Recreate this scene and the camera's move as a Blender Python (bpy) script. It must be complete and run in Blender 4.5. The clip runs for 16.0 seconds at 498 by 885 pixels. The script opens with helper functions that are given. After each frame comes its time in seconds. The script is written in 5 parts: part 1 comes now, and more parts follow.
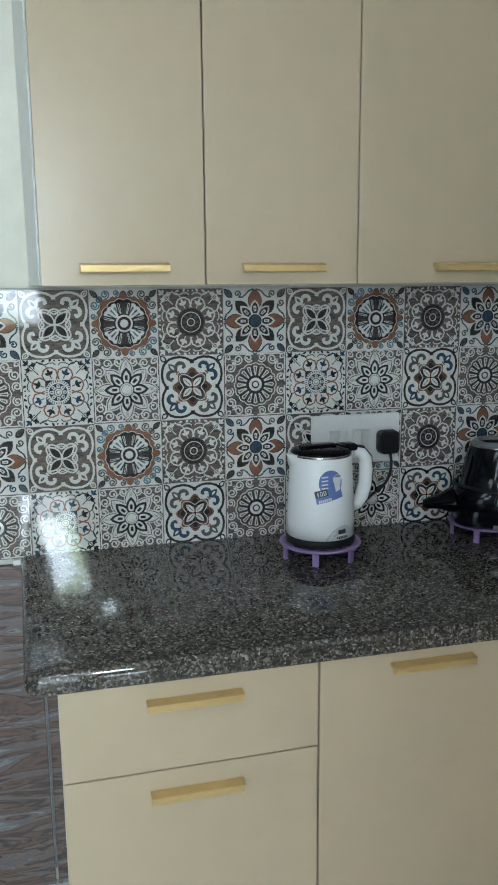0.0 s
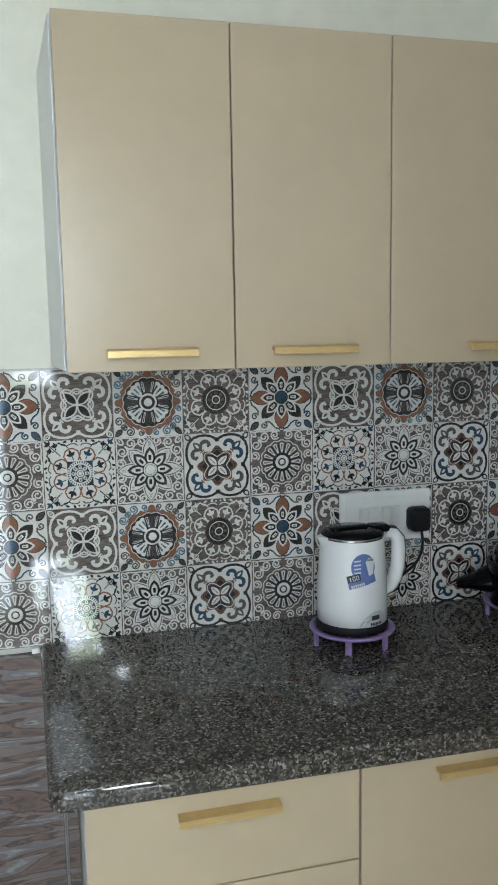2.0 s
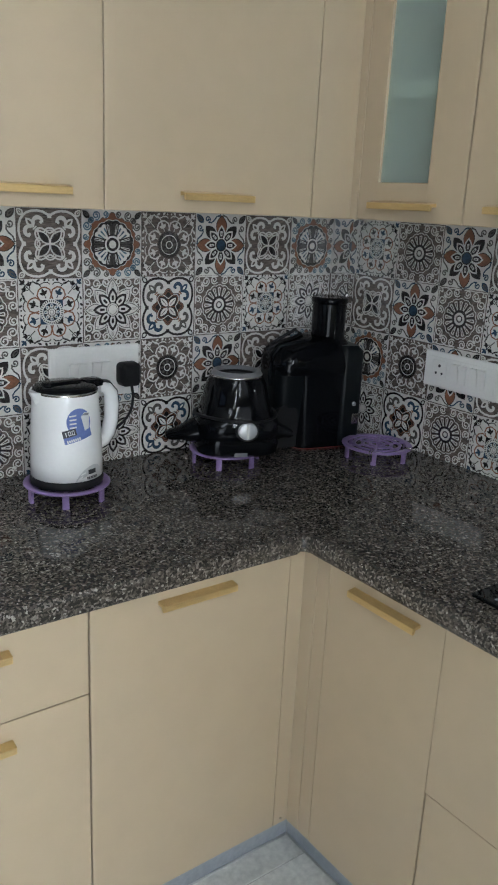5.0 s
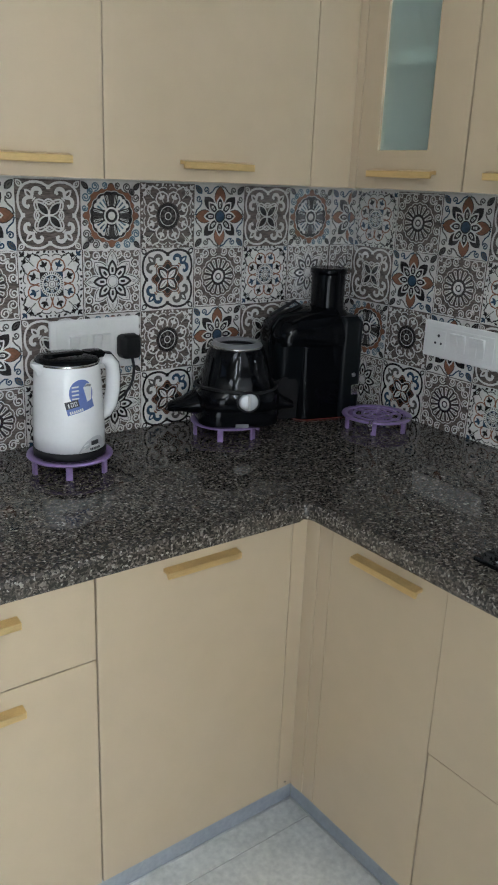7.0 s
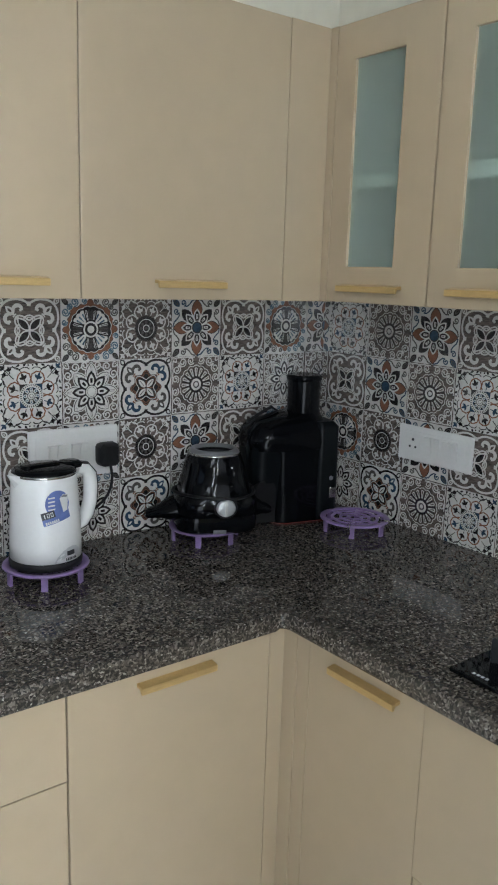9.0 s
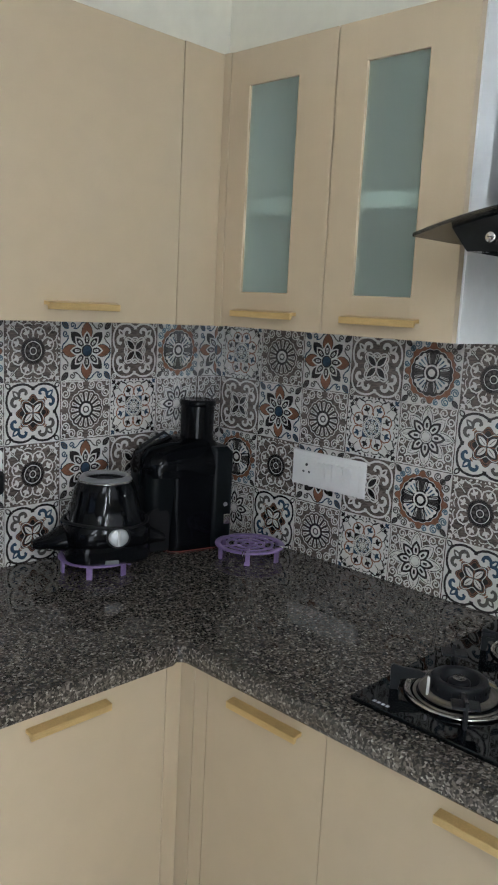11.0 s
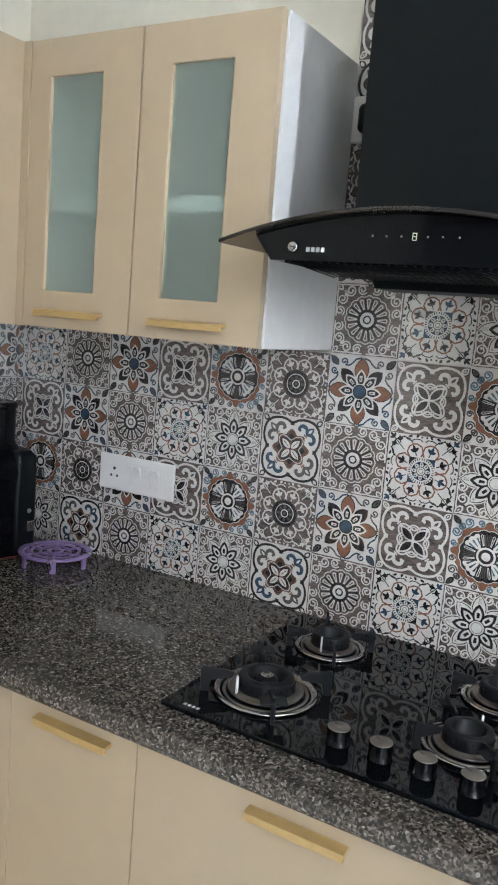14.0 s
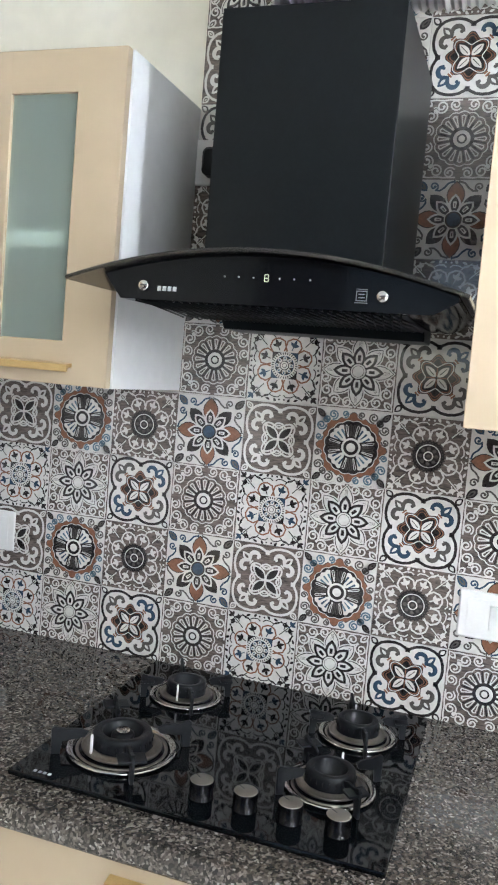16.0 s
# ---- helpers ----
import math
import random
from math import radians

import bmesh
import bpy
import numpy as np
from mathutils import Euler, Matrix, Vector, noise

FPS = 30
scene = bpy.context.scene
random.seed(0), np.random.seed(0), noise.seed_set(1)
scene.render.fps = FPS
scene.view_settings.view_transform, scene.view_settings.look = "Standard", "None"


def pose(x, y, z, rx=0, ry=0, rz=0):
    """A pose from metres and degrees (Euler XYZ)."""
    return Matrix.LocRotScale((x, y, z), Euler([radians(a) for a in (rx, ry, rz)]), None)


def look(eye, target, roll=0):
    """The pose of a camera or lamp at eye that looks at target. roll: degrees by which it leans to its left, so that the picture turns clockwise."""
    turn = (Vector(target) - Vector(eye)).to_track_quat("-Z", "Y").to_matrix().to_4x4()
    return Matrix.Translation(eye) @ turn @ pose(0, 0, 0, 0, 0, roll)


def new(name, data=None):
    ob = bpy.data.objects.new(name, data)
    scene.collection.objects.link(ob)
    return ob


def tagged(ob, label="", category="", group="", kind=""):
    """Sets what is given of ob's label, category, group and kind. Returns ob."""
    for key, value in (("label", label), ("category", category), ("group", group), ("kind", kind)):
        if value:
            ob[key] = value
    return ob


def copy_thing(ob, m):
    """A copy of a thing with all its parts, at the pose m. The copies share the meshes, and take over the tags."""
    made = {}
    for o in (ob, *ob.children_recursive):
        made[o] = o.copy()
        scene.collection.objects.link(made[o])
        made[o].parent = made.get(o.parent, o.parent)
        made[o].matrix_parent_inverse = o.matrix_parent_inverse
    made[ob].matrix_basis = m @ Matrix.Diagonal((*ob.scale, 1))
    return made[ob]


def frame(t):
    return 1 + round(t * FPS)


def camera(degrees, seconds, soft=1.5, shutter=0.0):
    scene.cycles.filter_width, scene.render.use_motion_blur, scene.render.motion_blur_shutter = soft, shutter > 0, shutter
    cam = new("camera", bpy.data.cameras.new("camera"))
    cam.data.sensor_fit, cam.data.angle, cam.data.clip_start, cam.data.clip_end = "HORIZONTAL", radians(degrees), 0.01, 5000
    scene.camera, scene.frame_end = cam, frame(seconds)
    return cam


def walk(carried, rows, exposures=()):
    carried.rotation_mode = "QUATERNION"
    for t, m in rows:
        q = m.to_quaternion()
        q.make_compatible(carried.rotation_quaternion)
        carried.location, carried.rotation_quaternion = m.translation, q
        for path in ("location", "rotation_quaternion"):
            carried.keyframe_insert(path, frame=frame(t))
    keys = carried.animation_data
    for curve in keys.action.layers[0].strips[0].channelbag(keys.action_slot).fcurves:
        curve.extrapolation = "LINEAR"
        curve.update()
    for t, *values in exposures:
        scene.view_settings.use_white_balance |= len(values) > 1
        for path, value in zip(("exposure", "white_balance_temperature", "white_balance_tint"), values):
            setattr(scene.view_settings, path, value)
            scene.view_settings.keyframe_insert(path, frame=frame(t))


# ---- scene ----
cam = camera(34.8, 16.0, soft=2.0)
PATH = [
    (0, (-1.451, -1.797, 1.504), (-0.964, 0.103, 1.115), -0.5),
    (0.5, (-1.455, -1.813, 1.513), (-0.966, 0.083, 1.108), -1.0),
    (1, (-1.461, -1.788, 1.539), (-0.952, 0.101, 1.123), -0.9),
    (1.5, (-1.47, -1.747, 1.548), (-0.957, 0.15, 1.176), -0.9),
    (2, (-1.478, -1.721, 1.567), (-1.0, 0.202, 1.294), -1.0),
    (2.5, (-1.46, -1.748, 1.57), (-0.998, 0.188, 1.373), -1.1),
    (3, (-1.463, -1.736, 1.554), (-0.897, 0.166, 1.307), -0.8),
    (3.5, (-1.47, -1.698, 1.531), (-0.625, 0.074, 1.148), 0.8),
    (4, (-1.522, -1.678, 1.522), (-0.51, -0.025, 1.029), 1.8),
    (4.5, (-1.527, -1.682, 1.529), (-0.44, -0.1, 0.966), 2.4),
    (4.7, (-1.53, -1.685, 1.531), (-0.409, -0.131, 0.959), 2.7),
    (6.8, (-1.544, -1.717, 1.526), (-0.331, -0.243, 0.929), 2.9),
    (7, (-1.552, -1.697, 1.514), (-0.397, -0.191, 0.885), 2.3),
    (7.5, (-1.55, -1.692, 1.509), (-0.535, -0.106, 0.834), 1.0),
    (8, (-1.535, -1.708, 1.533), (-0.489, -0.122, 0.906), 1.0),
    (8.5, (-1.535, -1.722, 1.554), (-0.384, -0.161, 1.063), 1.5),
    (8.7, (-1.534, -1.723, 1.553), (-0.361, -0.162, 1.121), 1.5),
    (10.8, (-1.525, -1.678, 1.57), (-0.124, -0.3, 1.198), 2.4),
    (11, (-1.523, -1.68, 1.554), (-0.1, -0.317, 1.214), 2.9),
    (11.5, (-1.521, -1.66, 1.559), (-0.041, -0.36, 1.213), 3.3),
    (12, (-1.497, -1.667, 1.559), (0.034, -0.433, 1.195), 3.5),
    (12.5, (-1.511, -1.657, 1.558), (0.075, -0.49, 1.212), 4.0),
    (13, (-1.512, -1.667, 1.561), (0.117, -0.553, 1.236), 4.2),
    (13.5, (-1.516, -1.673, 1.557), (0.162, -0.629, 1.252), 4.6),
    (14, (-1.515, -1.672, 1.556), (0.2, -0.689, 1.251), 4.7),
    (14.5, (-1.506, -1.687, 1.554), (0.25, -0.779, 1.255), 4.8),
    (15, (-1.504, -1.699, 1.561), (0.307, -0.886, 1.313), 4.9),
    (15.5, (-1.507, -1.683, 1.564), (0.345, -0.948, 1.385), 4.9),
    (16, (-1.501, -1.632, 1.554), (0.392, -1.01, 1.38), 4.9),
]
EXPOSURES = [(0, -0.60, 5800, 4), (1.5, -0.58, 5850, 5), (2.5, -0.52, 6150, 10), (4.5, -0.34, 6150, 12), (8.5, -0.34, 6150, 12), (12.5, -0.02, 6250, 15), (14.5, 0.32, 6200, 16), (16, 0.54, 6200, 16)]
walk(cam, [(t, look(eye, target, roll)) for t, eye, target, roll in PATH], EXPOSURES)

# ---- light ----
SKY = bpy.data.worlds.new("sky")
scene.world = SKY
SKY.use_nodes = True
_nt = SKY.node_tree
_sky = _nt.nodes.new("ShaderNodeTexSky")
_sky.sky_type, _sky.sun_disc = "NISHITA", False
_sky.sun_elevation, _sky.sun_rotation = radians(50), radians(200)
_nt.links.new(_sky.outputs[0], _nt.nodes["Background"].inputs[0])
_nt.nodes["Background"].inputs[1].default_value = 0.12


def fill_lamp(name, eye, target, w, h, power, colour):
    d = bpy.data.lights.new(name, "AREA")
    d.shape, d.size, d.size_y, d.energy, d.color = "RECTANGLE", w, h, power, colour
    o = new(name, d)
    o.matrix_world = look(eye, target)
    return o


# sky fill lamps in two high openings added to the unseen south wall
fill_lamp("added_transom_fill", (-1.97, -2.47, 2.42), (-1.25, -0.55, 0.45), 0.58, 0.42, 9, (0.88, 0.95, 1.0))
fill_lamp("added_high_fill", (-0.72, -2.47, 2.0), (-1.0, -0.4, 1.0), 0.8, 0.64, 0.7, (0.95, 0.97, 1.0))


# ---- measures ----
XB, FLOOR, TOP = 0.077, 0.05, 0.905
T, TB, Z0 = 0.15, 0.1531, 0.9
UA, UB = -0.326, -0.249
LA, LB = -0.585, -0.538
UZ0, UZ1 = 1.503, 2.092
CEIL = 2.75
SOUTH_END = -2.57


# ---- materials ----
def mat(name, base, rough=0.5, metal=0.0, var=0.0, scale=30.0, bump=0.0, bscale=200.0, coat=0.0, trans=0.0, tint=None, stretch=(1, 1, 1), rvar=0.0, spec=0.5):
    """A principled material with two scales of noise in the colour, roughness wear and a fine bump."""
    m = bpy.data.materials.new(name)
    m.use_nodes = True
    nt = m.node_tree
    n, l = nt.nodes, nt.links
    p = n["Principled BSDF"]
    p.inputs["Base Color"].default_value = (*base, 1)
    p.inputs["Roughness"].default_value = rough
    p.inputs["Metallic"].default_value = metal
    p.inputs["Coat Weight"].default_value = coat
    p.inputs["Coat Roughness"].default_value = 0.05
    p.inputs["Transmission Weight"].default_value = trans
    p.inputs["Specular IOR Level"].default_value = spec
    tc = n.new("ShaderNodeTexCoord")
    mp = n.new("ShaderNodeMapping")
    mp.inputs["Scale"].default_value = stretch
    l.new(tc.outputs["Object"], mp.inputs[0])
    if var:
        a, b = n.new("ShaderNodeTexNoise"), n.new("ShaderNodeTexNoise")
        a.inputs["Scale"].default_value, b.inputs["Scale"].default_value = scale, scale * 7.3
        a.inputs["Detail"].default_value = 5
        l.new(mp.outputs[0], a.inputs[0]), l.new(mp.outputs[0], b.inputs[0])
        mx = n.new("ShaderNodeMath")
        mx.operation = "ADD"
        l.new(a.outputs[0], mx.inputs[0]), l.new(b.outputs[0], mx.inputs[1])
        r = n.new("ShaderNodeMapRange")
        r.inputs[1].default_value, r.inputs[2].default_value = 0.7, 1.3
        l.new(mx.outputs[0], r.inputs[0])
        c = n.new("ShaderNodeMix")
        c.data_type = "RGBA"
        t2 = tint or tuple(x * (1 - var) for x in base)
        c.inputs[6].default_value = (*[min(1, x * (1 + 0.4 * var)) for x in base], 1)
        c.inputs[7].default_value = (*t2, 1)
        l.new(r.outputs[0], c.inputs[0]), l.new(c.outputs[2], p.inputs["Base Color"])
        if rvar:
            q = n.new("ShaderNodeMapRange")
            q.inputs[3].default_value, q.inputs[4].default_value = rough - rvar, rough + rvar
            l.new(a.outputs[0], q.inputs[0]), l.new(q.outputs[0], p.inputs["Roughness"])
    if bump:
        f = n.new("ShaderNodeTexNoise")
        f.inputs["Scale"].default_value, f.inputs["Detail"].default_value = bscale, 3
        l.new(mp.outputs[0], f.inputs[0])
        bp = n.new("ShaderNodeBump")
        bp.inputs["Strength"].default_value, bp.inputs["Distance"].default_value = bump, 0.002
        l.new(f.outputs[0], bp.inputs["Height"]), l.new(bp.outputs[0], p.inputs["Normal"])
    return m


def granite(name, rough):
    m = bpy.data.materials.new(name)
    m.use_nodes = True
    n, l = m.node_tree.nodes, m.node_tree.links
    p = n["Principled BSDF"]
    tc = n.new("ShaderNodeTexCoord")
    w = n.new("ShaderNodeTexNoise")
    w.inputs["Scale"].default_value = 60
    vm = n.new("ShaderNodeVectorMath")
    vm.operation = "MULTIPLY_ADD"
    vm.inputs[1].default_value = (0.012, 0.012, 0.012)
    l.new(tc.outputs["Object"], w.inputs[0]), l.new(w.outputs[1], vm.inputs[0]), l.new(tc.outputs["Object"], vm.inputs[2])
    v = n.new("ShaderNodeTexVoronoi")
    v.inputs["Scale"].default_value = 270
    l.new(vm.outputs[0], v.inputs[0])
    s = n.new("ShaderNodeSeparateColor")
    l.new(v.outputs["Color"], s.inputs[0])
    r = n.new("ShaderNodeValToRGB")
    e = r.color_ramp.elements
    e[0].position, e[0].color = 0.0, (0.026, 0.023, 0.020, 1)
    e[1].position, e[1].color = 0.36, (0.050, 0.042, 0.036, 1)
    for pos, c in ((0.5, (0.068, 0.057, 0.048)), (0.68, (0.105, 0.09, 0.076)), (0.84, (0.165, 0.145, 0.128)), (0.97, (0.26, 0.24, 0.215))):
        k = e.new(pos)
        k.color = (*c, 1)
    r.color_ramp.interpolation = "CONSTANT"
    l.new(s.outputs[0], r.inputs[0])
    f = n.new("ShaderNodeTexNoise")
    f.inputs["Scale"].default_value, f.inputs["Detail"].default_value = 420, 4
    l.new(tc.outputs["Object"], f.inputs[0])
    mr = n.new("ShaderNodeMapRange")
    mr.inputs[3].default_value, mr.inputs[4].default_value = 0.55, 1.5
    l.new(f.outputs[0], mr.inputs[0])
    mx = n.new("ShaderNodeMix")
    mx.data_type, mx.blend_type = "RGBA", "MULTIPLY"
    mx.inputs[0].default_value = 1
    l.new(r.outputs[0], mx.inputs[6]), l.new(mr.outputs[0], mx.inputs[7]), l.new(mx.outputs[2], p.inputs["Base Color"])
    p.inputs["Roughness"].default_value = rough
    p.inputs["Specular IOR Level"].default_value = 0.6
    return m


def banded_stone(name):
    m = bpy.data.materials.new(name)
    m.use_nodes = True
    n, l = m.node_tree.nodes, m.node_tree.links
    p = n["Principled BSDF"]
    tc = n.new("ShaderNodeTexCoord")
    mp = n.new("ShaderNodeMapping")
    mp.inputs["Scale"].default_value = (3.2, 3.2, 22)
    l.new(tc.outputs["Object"], mp.inputs[0])
    a = n.new("ShaderNodeTexNoise")
    a.inputs["Scale"].default_value, a.inputs["Detail"].default_value, a.inputs["Distortion"].default_value = 1.6, 8, 1.2
    l.new(mp.outputs[0], a.inputs[0])
    r = n.new("ShaderNodeValToRGB")
    e = r.color_ramp.elements
    e[0].position, e[0].color = 0.25, (0.035, 0.028, 0.03, 1)
    e[1].position, e[1].color = 0.42, (0.15, 0.097, 0.082, 1)
    for pos, c in ((0.47, (0.05, 0.04, 0.042)), (0.53, (0.19, 0.135, 0.115)), (0.6, (0.12, 0.11, 0.115)), (0.66, (0.26, 0.24, 0.24)), (0.7, (0.09, 0.07, 0.07))):
        k = e.new(pos)
        k.color = (*c, 1)
    l.new(a.outputs[0], r.inputs[0]), l.new(r.outputs[0], p.inputs["Base Color"])
    p.inputs["Roughness"].default_value = 0.25
    return m


M = dict(
    paint=mat("white_wall_paint", (0.80, 0.77, 0.66), 0.7, var=0.06, scale=3, bump=0.15, bscale=90),
    ceiling=mat("ceiling_paint", (0.82, 0.81, 0.78), 0.8, var=0.05, scale=3),
    floor=mat("pale_floor_tile", (0.80, 0.79, 0.74), 0.16, var=0.22, scale=9, rvar=0.06),
    grout=mat("pale_grout", (0.55, 0.53, 0.49), 0.8, var=0.2, scale=60),
    beige=mat("beige_laminate", (0.47, 0.378, 0.260), 0.29, var=0.035, scale=2.5, bump=0.05, bscale=420, rvar=0.03),
    side=mat("white_laminate", (0.74, 0.75, 0.74), 0.3, var=0.05, scale=6, bump=0.04, bscale=300),
    gold=mat("brushed_gold", (0.64, 0.46, 0.21), 0.34, metal=0.6, var=0.12, scale=50, stretch=(1, 1, 6), bump=0.08, bscale=500),
    plinth=mat("grey_plinth", (0.33, 0.36, 0.40), 0.32, var=0.15, scale=12),
    granite=granite("polished_granite", 0.055),
    stone=banded_stone("banded_brown_stone"),
    frost=mat("frosted_glass", (0.70, 0.82, 0.75), 0.38, trans=0.9),
    black=mat("black_gloss_plastic", (0.003, 0.0035, 0.0045), 0.09, spec=0.15, var=0.2, scale=20, rvar=0.015),
    blackmat=mat("black_matt_metal", (0.004, 0.0055, 0.0065), 0.34, spec=0.13, var=0.3, scale=20, bump=0.05, bscale=400),
    chimney=mat("black_painted_steel", (0.004, 0.0055, 0.0065), 0.30, spec=0.18, var=0.3, scale=20, bump=0.04, bscale=400),
    iron=mat("cast_iron", (0.008, 0.009, 0.011), 0.42, spec=0.22, var=0.4, scale=60, bump=0.2, bscale=300),
    smoke=mat("smoked_glass", (0.10, 0.092, 0.085), 0.03, trans=0.85),
    silver=mat("silver_plastic", (0.55, 0.56, 0.57), 0.35, metal=0.35, var=0.1, scale=60),
    knob=mat("black_knob", (0.003, 0.003, 0.004), 0.22, spec=0.14, var=0.2, scale=40),
    glass=mat("black_hob_glass", (0.003, 0.004, 0.005), 0.04, spec=0.22, var=0.3, scale=10),
    chrome=mat("polished_steel", (0.55, 0.54, 0.52), 0.18, metal=1, var=0.15, scale=40, rvar=0.08),
    steel=mat("brushed_steel", (0.29, 0.265, 0.235), 0.3, metal=1, var=0.2, scale=40, rvar=0.08),
    foil=mat("crinkled_aluminium", (0.80, 0.80, 0.79), 0.36, metal=1, bump=0.3, bscale=150),
    knobtop=mat("satin_grey_metal", (0.30, 0.275, 0.24), 0.38, metal=0.8, var=0.1, scale=80, stretch=(1, 8, 1)),
    white=mat("white_plastic", (0.80, 0.79, 0.77), 0.28, var=0.04, scale=25),
    kettle=mat("white_kettle_enamel", (0.80, 0.80, 0.79), 0.22, var=0.03, scale=20),
    purple=mat("purple_plastic", (0.24, 0.16, 0.35), 0.38, var=0.2, scale=40),
    rubber=mat("black_rubber", (0.010, 0.010, 0.011), 0.5, spec=0.25, var=0.3, scale=50),
    red=mat("red_plastic", (0.28, 0.03, 0.02), 0.4, var=0.2, scale=30),
    skyblue=mat("blue_sticker", (0.10, 0.15, 0.38), 0.4, var=0.15, scale=60),
    grey=mat("grey_plastic", (0.19, 0.19, 0.20), 0.3, var=0.15, scale=40),
    ink=mat("dark_print", (0.03, 0.03, 0.035), 0.4, var=0.2, scale=40),
    pale=mat("pale_print", (0.62, 0.62, 0.60), 0.4, var=0.1, scale=40),
    # printed wall-tile inks
    t_taupe=mat("tile_taupe", (0.030, 0.026, 0.025), 0.05, var=0.8, scale=9, tint=(0.22, 0.175, 0.15), stretch=(1, 5, 1), bump=0.02, bscale=40, spec=0.85),
    t_cream=mat("tile_cream", (0.66, 0.635, 0.60), 0.05, var=0.12, scale=14, bump=0.02, bscale=40, spec=0.85),
    t_dark=mat("tile_dark", (0.032, 0.028, 0.027), 0.05, var=0.4, scale=30, spec=0.85),
    t_rust=mat("tile_rust", (0.25, 0.115, 0.068), 0.05, var=0.35, scale=25, spec=0.85),
    t_blue=mat("tile_blue", (0.035, 0.07, 0.115), 0.05, var=0.4, scale=25, spec=0.85),
    t_grey=mat("tile_grey", (0.105, 0.095, 0.088), 0.05, var=0.35, scale=25, spec=0.85),
    t_sky=mat("tile_pale_blue", (0.11, 0.175, 0.225), 0.05, var=0.3, scale=25, spec=0.85),
)


def glow(name, c, s):
    m = bpy.data.materials.new(name)
    m.use_nodes = True
    p = m.node_tree.nodes["Principled BSDF"]
    p.inputs["Base Color"].default_value = (*c, 1)
    p.inputs["Emission Color"].default_value = (*c, 1)
    p.inputs["Emission Strength"].default_value = s
    return m


# ---- mesh helpers ----
def link(name, bm, material, parent=None, label=""):
    me = bpy.data.meshes.new(name)
    bm.normal_update()
    bm.to_mesh(me)
    bm.free()
    for m in material if isinstance(material, (list, tuple)) else [material]:
        me.materials.append(m)
    o = new(name, me)
    if parent:
        o.parent = parent
    if label:
        o["label"] = label
    return o


def part(name, bm, material, parent, label=""):
    return link(name, bm, material, parent, label)


def empty(name, loc=(0, 0, 0), rz=0.0):
    o = new(name)
    o.empty_display_size = 0.05
    o.matrix_world = pose(*loc, 0, 0, rz)
    return o


def box(x0, y0, z0, x1, y1, z1, bevel=0.0, seg=2, bm=None):
    bm2 = bmesh.new()
    bmesh.ops.create_cube(bm2, size=1)
    bmesh.ops.scale(bm2, vec=(x1 - x0, y1 - y0, z1 - z0), verts=bm2.verts)
    bmesh.ops.translate(bm2, vec=((x0 + x1) / 2, (y0 + y1) / 2, (z0 + z1) / 2), verts=bm2.verts)
    if bevel:
        bmesh.ops.bevel(bm2, geom=bm2.edges[:], offset=bevel, segments=seg, affect="EDGES", profile=0.5)
    return merged(bm, bm2)


def merged(bm, bm2):
    if bm is None:
        return bm2
    me = bpy.data.meshes.new("tmp")
    bm2.to_mesh(me)
    bm2.free()
    bm.from_mesh(me)
    bpy.data.meshes.remove(me)
    return bm


def smooth(bm, angle=35):
    for f in bm.faces:
        f.smooth = True
    for e in bm.edges:
        if len(e.link_faces) == 2 and e.calc_face_angle(0) > radians(angle):
            e.smooth = False
    return bm


def lathe(profile, seg=40, c=(0, 0, 0), bm=None, squash=1.0):
    """Turns (r, z) pairs round the z axis."""
    b = bmesh.new()
    rings = []
    for r, z in profile:
        if r < 1e-5:
            rings.append([b.verts.new((c[0], c[1], c[2] + z))])
        else:
            rings.append([b.verts.new((c[0] + r * math.cos(2 * math.pi * i / seg), c[1] + squash * r * math.sin(2 * math.pi * i / seg), c[2] + z)) for i in range(seg)])
    for p, q in zip(rings, rings[1:]):
        for i in range(seg):
            j = (i + 1) % seg
            vs = [p[i % len(p)], p[j % len(p)], q[j % len(q)], q[i % len(q)]]
            vs = list(dict.fromkeys(vs))
            if len(vs) > 2:
                b.faces.new(vs)
    return merged(bm, smooth(b, 30))


def tube(points, r, seg=8, bm=None, flat=1.0):
    b = bmesh.new()
    pts = [Vector(p) for p in points]
    rings = []
    for i, p in enumerate(pts):
        d = (pts[min(i + 1, len(pts) - 1)] - pts[max(i - 1, 0)]).normalized()
        up = Vector((0, 0, 1)) if abs(d.z) < 0.95 else Vector((1, 0, 0))
        s = d.cross(up).normalized()
        u = s.cross(d)
        rings.append([b.verts.new(p + r * (math.cos(a) * s + flat * math.sin(a) * u)) for a in (2 * math.pi * k / seg for k in range(seg))])
    for p, q in zip(rings, rings[1:]):
        for i in range(seg):
            b.faces.new((p[i], p[(i + 1) % seg], q[(i + 1) % seg], q[i]))
    b.faces.new(rings[0][::-1]), b.faces.new(rings[-1])
    return merged(bm, smooth(b, 50))


